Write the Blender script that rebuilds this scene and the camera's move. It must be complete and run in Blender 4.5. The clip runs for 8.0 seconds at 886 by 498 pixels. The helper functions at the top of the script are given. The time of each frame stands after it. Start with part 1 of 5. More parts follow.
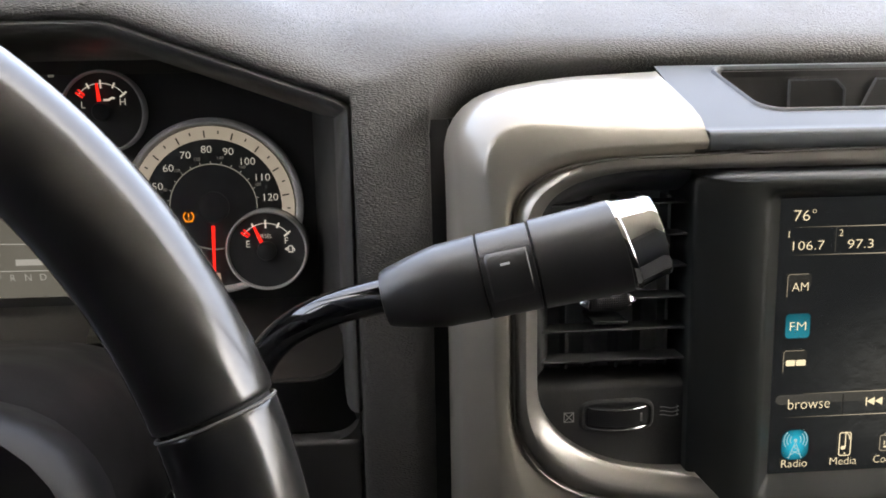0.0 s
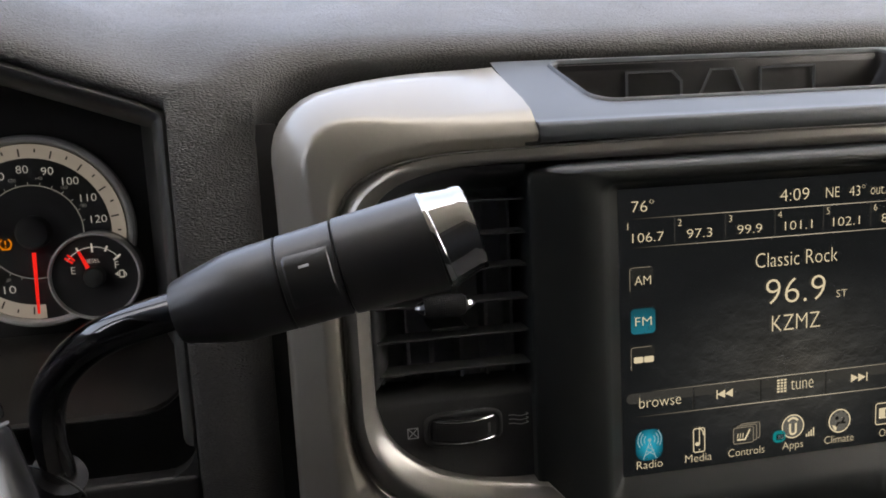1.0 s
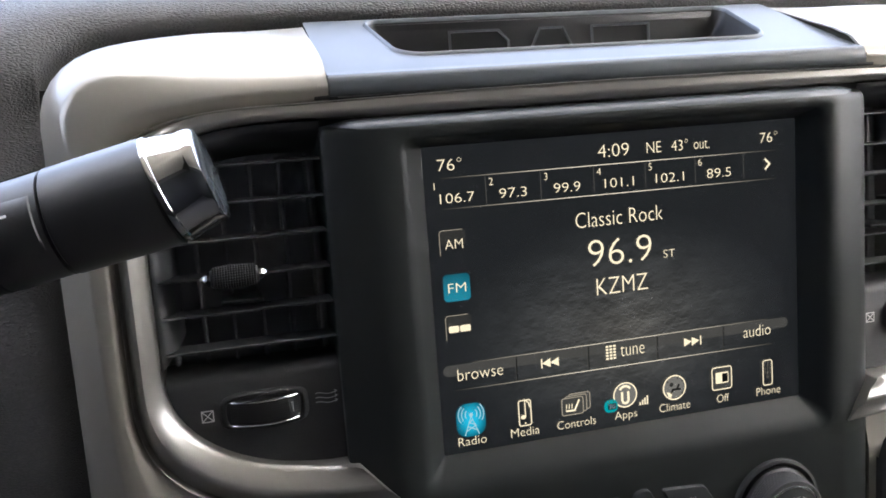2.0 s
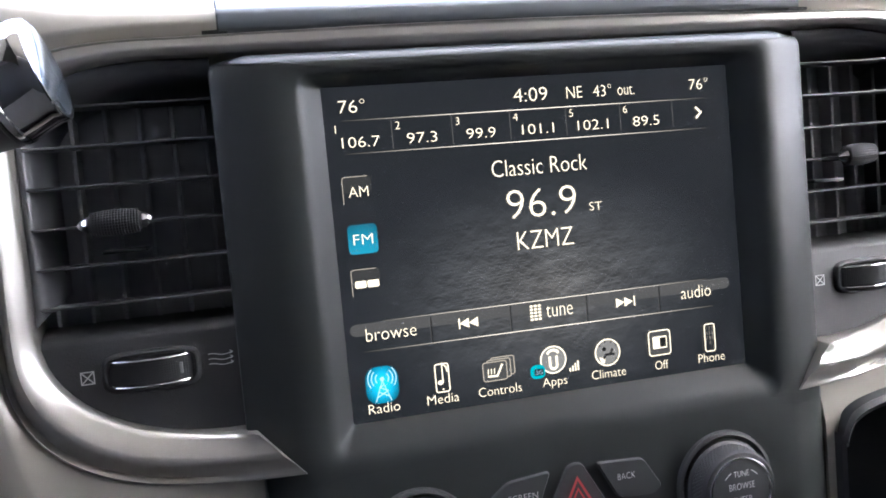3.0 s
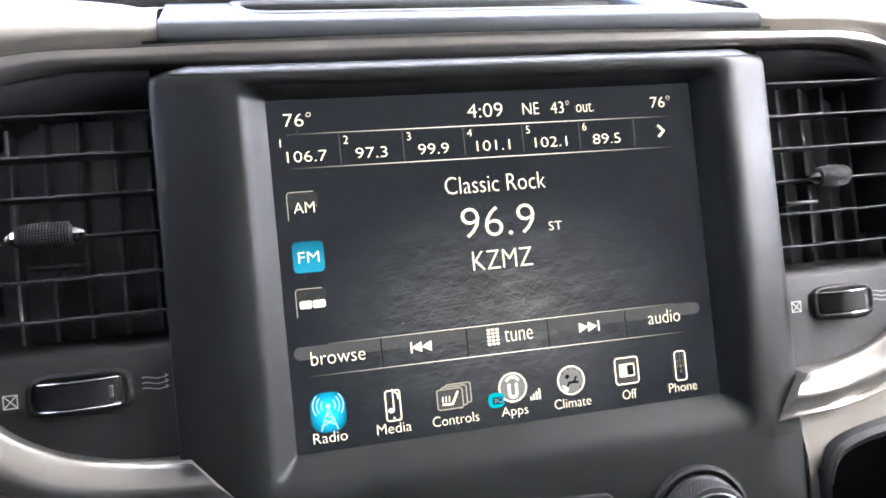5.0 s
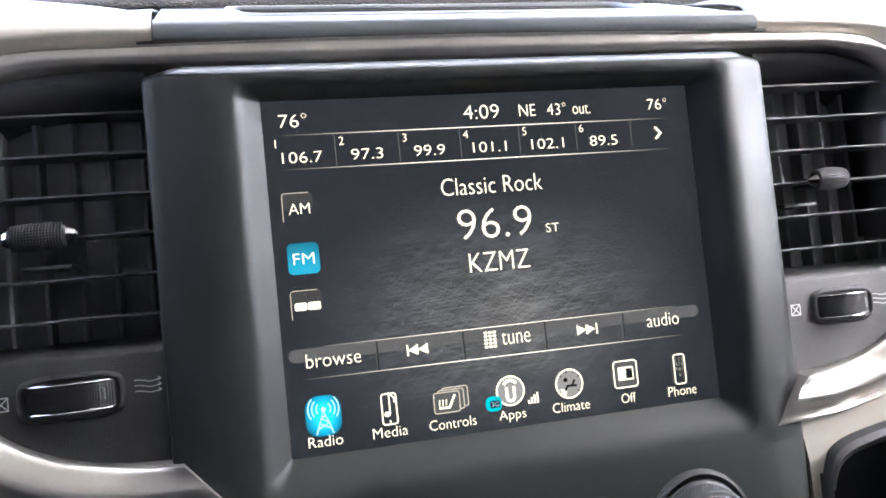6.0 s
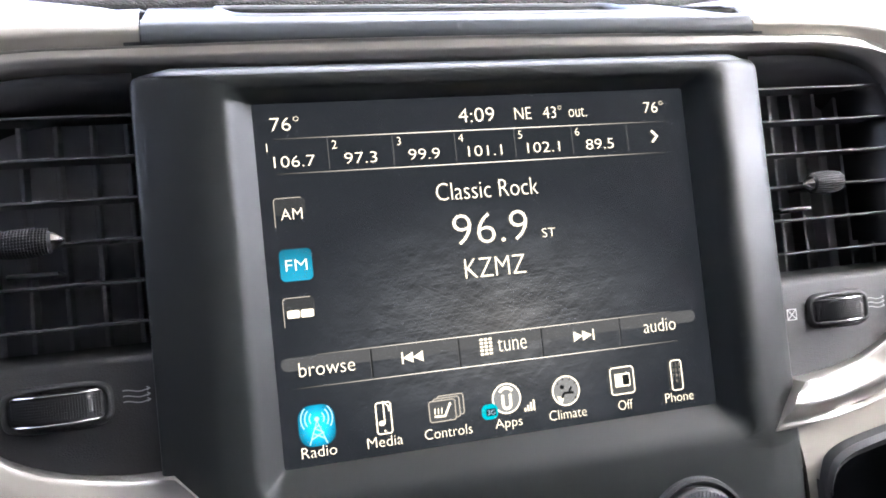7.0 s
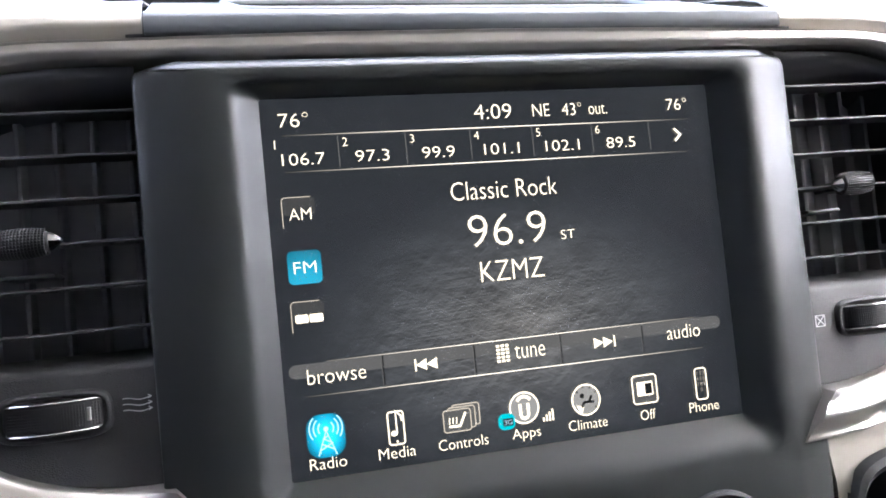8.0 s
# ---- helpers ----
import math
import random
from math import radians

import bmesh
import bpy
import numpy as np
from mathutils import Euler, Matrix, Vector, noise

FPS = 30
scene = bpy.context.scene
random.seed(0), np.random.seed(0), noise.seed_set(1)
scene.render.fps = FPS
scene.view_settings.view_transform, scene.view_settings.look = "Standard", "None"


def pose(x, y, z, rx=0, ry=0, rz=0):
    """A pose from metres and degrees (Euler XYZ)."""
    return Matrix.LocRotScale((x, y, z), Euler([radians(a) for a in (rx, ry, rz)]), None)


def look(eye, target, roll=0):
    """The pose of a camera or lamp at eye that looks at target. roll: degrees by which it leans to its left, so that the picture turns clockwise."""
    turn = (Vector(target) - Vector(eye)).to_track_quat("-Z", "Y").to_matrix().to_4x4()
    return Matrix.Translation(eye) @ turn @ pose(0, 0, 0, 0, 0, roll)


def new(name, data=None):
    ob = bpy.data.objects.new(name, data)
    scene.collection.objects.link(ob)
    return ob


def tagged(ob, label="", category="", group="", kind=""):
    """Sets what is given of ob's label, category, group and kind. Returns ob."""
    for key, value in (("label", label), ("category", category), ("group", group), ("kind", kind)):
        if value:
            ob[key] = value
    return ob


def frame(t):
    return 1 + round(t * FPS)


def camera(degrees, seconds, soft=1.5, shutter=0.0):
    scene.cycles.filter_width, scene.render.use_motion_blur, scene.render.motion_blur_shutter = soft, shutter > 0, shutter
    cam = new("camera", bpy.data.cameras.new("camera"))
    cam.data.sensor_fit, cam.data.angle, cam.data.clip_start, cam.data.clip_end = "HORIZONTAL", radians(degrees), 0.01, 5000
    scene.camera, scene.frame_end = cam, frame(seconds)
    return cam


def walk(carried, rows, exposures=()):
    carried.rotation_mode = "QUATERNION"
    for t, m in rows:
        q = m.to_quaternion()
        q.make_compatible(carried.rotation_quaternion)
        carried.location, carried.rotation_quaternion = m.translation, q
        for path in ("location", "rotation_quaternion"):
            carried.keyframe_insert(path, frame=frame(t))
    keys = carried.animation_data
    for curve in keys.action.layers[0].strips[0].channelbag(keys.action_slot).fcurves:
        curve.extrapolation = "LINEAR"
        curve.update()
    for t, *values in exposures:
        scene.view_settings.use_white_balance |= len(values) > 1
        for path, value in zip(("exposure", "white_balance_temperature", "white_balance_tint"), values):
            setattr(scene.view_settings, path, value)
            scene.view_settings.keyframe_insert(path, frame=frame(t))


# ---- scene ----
cam = camera(55.7, 8.0, soft=1.7)
PATH = [
    (0, (-0.264, -0.354, 0.11), (-0.113, 1.609, -0.243), -1.1),
    (0.5, (-0.246, -0.345, 0.104), (0.045, 1.61, -0.203), -2.3),
    (1, (-0.228, -0.336, 0.096), (0.143, 1.607, -0.201), -3.0),
    (1.5, (-0.203, -0.329, 0.086), (0.232, 1.602, -0.2), -3.7),
    (2, (-0.164, -0.329, 0.07), (0.321, 1.591, -0.209), -4.3),
    (2.2, (-0.155, -0.324, 0.062), (0.367, 1.588, -0.209), -4.2),
    (3.3, (-0.116, -0.318, 0.008), (0.361, 1.622, -0.078), -5.4),
    (3.5, (-0.11, -0.317, 0.003), (0.36, 1.626, -0.064), -5.3),
    (4, (-0.107, -0.314, 0.002), (0.367, 1.629, -0.028), -5.4),
    (4.5, (-0.105, -0.311, -0.002), (0.382, 1.628, 0.013), -5.5),
    (5, (-0.105, -0.31, -0.003), (0.393, 1.626, 0.041), -5.5),
    (6.5, (-0.104, -0.305, -0.011), (0.412, 1.625, 0.085), -5.8),
    (7, (-0.107, -0.301, -0.006), (0.438, 1.621, 0.074), -5.8),
    (7.2, (-0.108, -0.3, -0.005), (0.437, 1.622, 0.077), -5.8),
    (7.5, (-0.12, -0.294, 0.004), (0.422, 1.629, 0.093), -5.7),
    (8, (-0.107, -0.287, -0.007), (0.429, 1.638, 0.092), -5.7),
]
STOPS = 4.5
EXPOSURES = [(t, STOPS + d, k, g) for t, d, k, g in ((0.0, 0.40, 7300, 2), (0.5, -0.15, 7300, 3), (1.0, -0.35, 7200, 3), (1.5, -0.15, 7000, 2), (2.0, 0.45, 6500, 3), (2.2, 0.65, 6300, 4), (3.3, 1.33, 6050, 7), (3.5, 1.38, 6050, 7), (5.0, 1.58, 6150, 7), (6.5, 1.6, 6150, 7), (8.0, 1.56, 6150, 7))]

# The centre stack leans back by LEAN degrees; its own frame has x to the right, y away from the driver and z up its face,
# with the middle of the touchscreen at its origin.
LEAN, HEIGHT = 15.0, 1.05
BASE = pose(0, 0, HEIGHT, -LEAN, 0, 0)
walk(cam, [(t, BASE @ look(eye, target, roll)) for t, eye, target, roll in PATH], EXPOSURES)

# ---- world and light ----
world = bpy.data.worlds.new("sky")
scene.world = world
world.use_nodes = True
wn, wl = world.node_tree.nodes, world.node_tree.links
sky = wn.new("ShaderNodeTexSky")
sky.sky_type, sky.sun_disc = "NISHITA", False
sky.sun_elevation, sky.sun_rotation = radians(51), radians(163)
sky.air_density, sky.dust_density, sky.ozone_density = 0.25, 8.0, 0.0
wl.new(sky.outputs[0], wn["Background"].inputs[0])
wn["Background"].inputs[1].default_value = 0.15
sun_data = bpy.data.lights.new("sun", "SUN")
sun_data.energy, sun_data.angle, sun_data.color = 1.5, radians(15), (1.0, 0.96, 0.9)
sun = new("sun", sun_data)
sun.matrix_world = look((1.5, -5.0, 6.5), (0, 0, 1))


# ---- materials ----
def shader(name, colour, rough=0.5, metal=0.0, coat=0.0, spec=0.5, coat_rough=0.15):
    m = bpy.data.materials.new(name)
    m.use_nodes = True
    b = m.node_tree.nodes["Principled BSDF"]
    b.inputs["Base Color"].default_value = (*colour, 1)
    b.inputs["Roughness"].default_value = rough
    b.inputs["Metallic"].default_value = metal
    b.inputs["Coat Weight"].default_value = coat
    b.inputs["Coat Roughness"].default_value = coat_rough
    b.inputs["Specular IOR Level"].default_value = spec
    return m, m.node_tree.nodes, m.node_tree.links, b


def vary(m, n, l, b, colour, amount, scale, rough, rough_amount, bump=0.0, bump_scale=800.0, depth=0.0002):
    """Cloudy colour and gloss at a large scale, and a fine relief."""
    tc = n.new("ShaderNodeTexCoord")
    big = n.new("ShaderNodeTexNoise")
    big.inputs["Scale"].default_value, big.inputs["Detail"].default_value = scale, 6
    l.new(tc.outputs["Object"], big.inputs["Vector"])
    mix = n.new("ShaderNodeMix")
    mix.data_type = "RGBA"
    mix.inputs[6].default_value = (*[c * (1 - amount) for c in colour], 1)
    mix.inputs[7].default_value = (*[min(1, c * (1 + amount)) for c in colour], 1)
    l.new(big.outputs[0], mix.inputs[0])
    l.new(mix.outputs[2], b.inputs["Base Color"])
    ramp = n.new("ShaderNodeMapRange")
    ramp.inputs[1].default_value, ramp.inputs[2].default_value = 0.3, 0.7
    ramp.inputs[3].default_value, ramp.inputs[4].default_value = rough - rough_amount, rough + rough_amount
    l.new(big.outputs[0], ramp.inputs[0])
    l.new(ramp.outputs[0], b.inputs["Roughness"])
    if bump:
        fine = n.new("ShaderNodeTexNoise")
        fine.inputs["Scale"].default_value, fine.inputs["Detail"].default_value = bump_scale, 3
        l.new(tc.outputs["Object"], fine.inputs["Vector"])
        bp = n.new("ShaderNodeBump")
        bp.inputs["Strength"].default_value, bp.inputs["Distance"].default_value = bump, depth
        l.new(fine.outputs[0], bp.inputs["Height"])
        l.new(bp.outputs[0], b.inputs["Normal"])
    return m


def plain(name, colour, rough=0.5, metal=0.0, amount=0.12, scale=40.0, bump=0.0, bump_scale=900.0, coat=0.0, depth=0.0002, spec=0.5, ra=0.06, coat_rough=0.15):
    m, n, l, b = shader(name, colour, rough, metal, coat, spec, coat_rough)
    return vary(m, n, l, b, colour, amount, scale, rough, min(ra, rough * 0.5), bump, bump_scale, depth)


def leather(name, colour, rough, cells, depth):
    """Grained vinyl: flat-topped cells drawn out sideways, parted by fine creases, over soft waves."""
    m, n, l, b = shader(name, colour, rough)
    tc = n.new("ShaderNodeTexCoord")
    mp = n.new("ShaderNodeMapping")
    mp.inputs["Scale"].default_value = (0.42, 1.0, 1.0)
    l.new(tc.outputs["Object"], mp.inputs["Vector"])
    wob = n.new("ShaderNodeTexNoise")
    wob.inputs["Scale"].default_value, wob.inputs["Detail"].default_value = cells * 0.55, 3
    l.new(mp.outputs[0], wob.inputs["Vector"])
    add = n.new("ShaderNodeVectorMath")
    add.operation = "MULTIPLY_ADD"
    add.inputs[1].default_value = (1.0 / cells, 1.0 / cells, 1.0 / cells)
    l.new(wob.outputs["Color"], add.inputs[0])
    l.new(mp.outputs[0], add.inputs[2])
    vor = n.new("ShaderNodeTexVoronoi")
    vor.feature = "DISTANCE_TO_EDGE"
    vor.inputs["Scale"].default_value = cells
    l.new(add.outputs[0], vor.inputs["Vector"])
    edge = n.new("ShaderNodeMapRange")
    edge.interpolation_type = "SMOOTHSTEP"
    edge.inputs[1].default_value, edge.inputs[2].default_value = 0.0, 0.34
    l.new(vor.outputs["Distance"], edge.inputs[0])
    vary(m, n, l, b, colour, 0.15, 18.0, rough, 0.05)
    bp = n.new("ShaderNodeBump")
    bp.inputs["Strength"].default_value, bp.inputs["Distance"].default_value = 0.8, depth
    l.new(edge.outputs[0], bp.inputs["Height"])
    l.new(bp.outputs[0], b.inputs["Normal"])
    return m


def glow(name, colour, strength, base=(0.01, 0.01, 0.01), rough=0.25):
    m, n, l, b = shader(name, base, rough)
    b.inputs["Emission Color"].default_value = (*colour, 1)
    b.inputs["Emission Strength"].default_value = strength
    return m


def lacquer(m, ior):
    m.node_tree.nodes["Principled BSDF"].inputs["Coat IOR"].default_value = ior
    return m


GLOW = 0.92 * 2 ** -STOPS
LEATHER = leather("black_grained_vinyl", (0.055, 0.0545, 0.054), 0.42, 980.0, 0.00039)
FACE = leather("fine_grained_black_plastic", (0.018, 0.0187, 0.020), 0.46, 2200.0, 0.00010)
LEATHER_RIM = plain("smooth_black_leather", (0.008, 0.008, 0.009), 0.36, amount=0.0, spec=0.25, ra=0.0, coat=1.0, coat_rough=0.17)
lacquer(LEATHER_RIM, 1.7)
BEZEL = plain("satin_chrome_bezel", (0.85, 0.85, 0.85), 0.25, 0.25, amount=0.03, ra=0.02)
SILVER = plain("satin_silver_paint", (0.280, 0.262, 0.229), 0.36, 0.38, amount=0.05, bump=0.02, bump_scale=2500, coat=0.40, ra=0.02, coat_rough=0.12)
RING = plain("satin_pewter_paint", (0.30, 0.287, 0.267), 0.30, 0.70, amount=0.05, ra=0.02)
SLATE = plain("blue_grey_satin_plastic", (0.053, 0.060, 0.067), 0.33, amount=0.06, bump=0.03, bump_scale=2200, ra=0.012)
BLACK = plain("matt_black_plastic", (0.031, 0.032, 0.034), 0.46, bump=0.10, bump_scale=2400, spec=0.42)
HOUSING = plain("soft_black_plastic", (0.0165, 0.0187, 0.0186), 0.40, bump=0.06, bump_scale=2600, spec=0.32)
# duct paler than black plastic: lens haze put into the colour
DUCT = plain("haze_paled_duct_plastic", (0.29, 0.293, 0.30), 0.6, bump=0.08, bump_scale=2400, spec=0.3)
SLAT = plain("charcoal_slat_plastic", (0.056, 0.057, 0.060), 0.40, ra=0.03, spec=0.40)
FLANGE = plain("smooth_black_flange_plastic", (0.050, 0.052, 0.055), 0.30, ra=0.03, spec=0.5)
DEEP = plain("dark_inner_plastic", (0.042, 0.043, 0.046), 0.6, bump=0.08, spec=0.2)
# vanes lightened likewise, for the haze over the dark openings
VANE = plain("haze_paled_vane_plastic", (0.23, 0.232, 0.24), 0.5, bump=0.08, bump_scale=2400, spec=0.4)
SATIN_CHROME = plain("satin_chrome", (0.36, 0.36, 0.37), 0.12, 1.0, amount=0.06, ra=0.03)
EDGE_CHROME = plain("soft_chrome_edging", (0.60, 0.60, 0.61), 0.24, 1.0, amount=0.06, ra=0.03)
DARK_MARK = plain("dull_grey_print", (0.16, 0.16, 0.16), 0.6)
GLOSS = plain("gloss_black_enamel", (0.008, 0.008, 0.009), 0.10, amount=0.1, ra=0.02, coat=0.6, coat_rough=0.04)
lacquer(GLOSS, 1.8)
GRIP = plain("worn_black_grip_leather", (0.014, 0.0145, 0.016), 0.42, bump=0.16, bump_scale=900, depth=0.00025, spec=0.7, coat=0.5, coat_rough=0.30)
RUBBER = plain("ribbed_black_rubber", (0.022, 0.0225, 0.024), 0.55, bump=0.1, spec=0.35)
DARK_TRIM = plain("dark_satin_recess_plastic", (0.066, 0.068, 0.068), 0.42, bump=0.08, bump_scale=2000)
BACKPLATE = plain("black_instrument_plate", (0.018, 0.018, 0.019), 0.5, bump=0.06, bump_scale=2000)
DISC = plain("polished_blue_grey_disc", (0.36, 0.41, 0.46), 0.12, 0.9, ra=0.02)
HUB = plain("matt_black_vinyl", (0.007, 0.007, 0.008), 0.42, spec=0.25, bump=0.1)
PANEL = plain("dull_black_panel", (0.024, 0.0225, 0.0215), 0.34, spec=0.5, ra=0.03)
CHROME = plain("chrome", (0.55, 0.55, 0.56), 0.04, 1.0, amount=0.03, ra=0.01)
MARK = plain("grey_print", (0.58, 0.58, 0.58), 0.6)
WHITE_PRINT = glow("lit_white_numerals", (1.0, 0.92, 0.84), 0.42 * GLOW, (0.75, 0.72, 0.68))
SCALE = glow("lit_cream_scale", (1.0, 0.84, 0.70), 0.24 * GLOW, (0.36, 0.34, 0.32), 0.5)
NEEDLE = glow("lit_red_needle", (1.0, 0.02, 0.015), 0.9 * GLOW, (0.6, 0.02, 0.02))
AMBER = glow("lit_amber_symbol", (1.0, 0.27, 0.01), 0.85 * GLOW)
LCD = glow("lit_grey_display", (0.65, 0.6, 0.55), 0.17 * GLOW, (0.02, 0.02, 0.02), 0.2)
LCD_TEXT = glow("lit_display_text", (0.9, 0.85, 0.85), 0.35 * GLOW)
TEXT = glow("lit_warm_white_pixels", (1.0, 0.84, 0.62), 0.92 * GLOW)
LINE = glow("lit_dim_line_pixels", (1.0, 0.85, 0.68), 0.32 * GLOW)
FAINT = glow("lit_faint_line_pixels", (0.8, 0.75, 0.7), 0.10 * GLOW)
GREYPIX = glow("lit_grey_pixels", (0.75, 0.7, 0.66), 0.20 * GLOW)
BLACKPIX = glow("dark_pixels", (0.5, 0.5, 0.5), 0.008 * GLOW)
RED_PAINT = plain("dull_red_print", (0.30, 0.04, 0.045), 0.5)
CLOTH = plain("grey_headliner_cloth", (0.42, 0.41, 0.395), 0.9, bump=0.2)
TRIM_PLASTIC = plain("dark_grey_cabin_plastic", (0.014, 0.0135, 0.013), 0.6, bump=0.15, spec=0.3)
BACK_CLOTH = plain("grey_cab_cloth", (0.05, 0.05, 0.05), 0.9, bump=0.2)
CARPET = plain("dark_grey_carpet", (0.06, 0.06, 0.06), 0.95, bump=0.4)
ASPHALT = plain("grey_asphalt", (0.16, 0.158, 0.155), 0.9, scale=0.8, bump=0.3, bump_scale=30)


def pixel_panel():
    """The screen's own picture: scratched slate, brightest below the middle, under a glossy pane."""
    m, n, l, b = shader("lit_slate_picture", (0.006, 0.006, 0.007), 0.20, spec=0.3)
    tc = n.new("ShaderNodeTexCoord")
    total = None
    # hairlines in several directions, finest along the main one
    for angle, scale, stretch, share in ((4, 520, (0.16, 1.0, 5.0), 0.40), (-27, 460, (0.14, 1.0, 5.0), 0.25), (38, 430, (0.14, 1.0, 5.0), 0.20), (8, 90, (0.5, 1.0, 1.6), 0.15)):
        turn = n.new("ShaderNodeMapping")
        turn.inputs["Rotation"].default_value = (0, radians(angle), 0)
        l.new(tc.outputs["Object"], turn.inputs["Vector"])
        mp = n.new("ShaderNodeMapping")
        mp.inputs["Scale"].default_value = stretch
        l.new(turn.outputs[0], mp.inputs["Vector"])
        hair = n.new("ShaderNodeTexNoise")
        hair.inputs["Scale"].default_value, hair.inputs["Detail"].default_value = scale, 4
        hair.inputs["Roughness"].default_value = 0.7
        l.new(mp.outputs[0], hair.inputs["Vector"])
        sharp = n.new("ShaderNodeMapRange")
        sharp.inputs[1].default_value, sharp.inputs[2].default_value = 0.47, 0.63
        sharp.inputs[3].default_value, sharp.inputs[4].default_value = 0.15, 2.4
        l.new(hair.outputs[0], sharp.inputs[0])
        add = n.new("ShaderNodeMath")
        add.operation = "MULTIPLY_ADD"
        add.inputs[1].default_value, add.inputs[2].default_value = share, 0.0
        l.new(sharp.outputs[0], add.inputs[0])
        if total:
            l.new(total.outputs[0], add.inputs[2])
        total = add
    place = n.new("ShaderNodeMapping")
    place.inputs["Location"].default_value = (0.0, 0, -1.08)
    place.inputs["Scale"].default_value = (12.0, 0.0, 19.0)
    l.new(tc.outputs["Object"], place.inputs["Vector"])
    ball = n.new("ShaderNodeTexGradient")
    ball.gradient_type = "SPHERICAL"
    l.new(place.outputs[0], ball.inputs["Vector"])
    soft = n.new("ShaderNodeMath")
    soft.operation = "POWER"
    soft.inputs[1].default_value = 1.2
    l.new(ball.outputs["Fac"], soft.inputs[0])
    mul = n.new("ShaderNodeMath")
    mul.operation = "MULTIPLY"
    l.new(soft.outputs[0], mul.inputs[0])
    l.new(total.outputs[0], mul.inputs[1])
    sc = n.new("ShaderNodeMath")
    sc.operation = "MULTIPLY_ADD"
    sc.inputs[1].default_value, sc.inputs[2].default_value = SLATE_GLOW * GLOW, 0.013 * GLOW
    l.new(mul.outputs[0], sc.inputs[0])
    # cool tint away from the middle imitates a bluish reflection in the pane
    tint = n.new("ShaderNodeMix")
    tint.data_type = "RGBA"
    tint.inputs[6].default_value, tint.inputs[7].default_value = (0.80, 0.87, 1.0, 1), (1.0, 0.93, 0.88, 1)
    l.new(ball.outputs["Fac"], tint.inputs[0])
    l.new(tint.outputs[2], b.inputs["Emission Color"])
    l.new(sc.outputs[0], b.inputs["Emission Strength"])
    scr = n.new("ShaderNodeTexNoise")
    scr.inputs["Scale"].default_value, scr.inputs["Detail"].default_value = 30, 5
    l.new(tc.outputs["Object"], scr.inputs["Vector"])
    rr = n.new("ShaderNodeMapRange")
    rr.inputs[3].default_value, rr.inputs[4].default_value = 0.12, 0.30
    l.new(scr.outputs[0], rr.inputs[0])
    l.new(rr.outputs[0], b.inputs["Roughness"])
    return m


SLATE_GLOW = 0.075


def halo(name, colour, strength, x, z, rx, rz):
    """Pixels whose glow fades out round a middle."""
    m, n, l, b = shader(name, (0.006, 0.006, 0.007), 0.2)
    tc = n.new("ShaderNodeTexCoord")
    mp = n.new("ShaderNodeMapping")
    mp.inputs["Location"].default_value = (-x / rx, 0, -z / rz)
    mp.inputs["Scale"].default_value = (1 / rx, 0, 1 / rz)
    l.new(tc.outputs["Object"], mp.inputs["Vector"])
    g = n.new("ShaderNodeTexGradient")
    g.gradient_type = "SPHERICAL"
    l.new(mp.outputs[0], g.inputs["Vector"])
    r = n.new("ShaderNodeMapRange")
    r.interpolation_type = "SMOOTHSTEP"
    r.inputs[1].default_value, r.inputs[2].default_value = 0.0, 0.9
    r.inputs[3].default_value, r.inputs[4].default_value = 0.013 * GLOW, strength * GLOW
    l.new(g.outputs["Fac"], r.inputs[0])
    b.inputs["Emission Color"].default_value = (*colour, 1)
    l.new(r.outputs[0], b.inputs["Emission Strength"])
    return m


PICTURE = pixel_panel()


# ---- building helpers ----
ORIGIN = {}


def thing(name, origin, label, category, group="", kind="", leaning=True):
    """An empty at the base of a thing; its parts are drawn in the stack's frame (or, not leaning, in the world's)."""
    ob = new(name)
    ob.empty_display_size = 0.02
    ob.matrix_world = (BASE if leaning else Matrix()) @ Matrix.Translation(origin)
    ORIGIN[ob] = Vector(origin)
    return tagged(ob, label, category, group, kind)


def finish(me, material, smooth):
    me.materials.append(material)
    if smooth:
        me.shade_smooth()
        me.set_sharp_from_angle(angle=radians(smooth))


def part(name, bm, material, parent, label="", smooth=35.0):
    o = ORIGIN[parent]
    bmesh.ops.translate(bm, verts=bm.verts, vec=-o)
    bmesh.ops.recalc_face_normals(bm, faces=bm.faces)
    me = bpy.data.meshes.new(name)
    bm.to_mesh(me)
    bm.free()
    finish(me, material, smooth)
    ob = new(name, me)
    ob.parent = parent
    ORIGIN[ob] = o
    return tagged(ob, label)


def structure(name, bm, material, label, category, leaning=False, smooth=35.0):
    bmesh.ops.recalc_face_normals(bm, faces=bm.faces)
    me = bpy.data.meshes.new(name)
    bm.to_mesh(me)
    bm.free()
    finish(me, material, smooth)
    ob = new(name, me)
    if leaning:
        ob.matrix_world = BASE
    return tagged(ob, label, category, kind="structure")


def box(bm, lo, hi, bevel=0.0, segments=2):
    r = bmesh.ops.create_cube(bm, size=1.0)
    vs = r["verts"]
    lo, hi = Vector(lo), Vector(hi)
    for v in vs:
        v.co = Vector([(lo[i] + hi[i]) / 2 + v.co[i] * (hi[i] - lo[i]) for i in range(3)])
    if bevel:
        es = list({e for v in vs for e in v.link_edges})
        bmesh.ops.bevel(bm, geom=es, offset=bevel, segments=segments, affect="EDGES", profile=0.5)
    return bm


def boxed(lo, hi, bevel=0.0, segments=2):
    return box(bmesh.new(), lo, hi, bevel, segments)


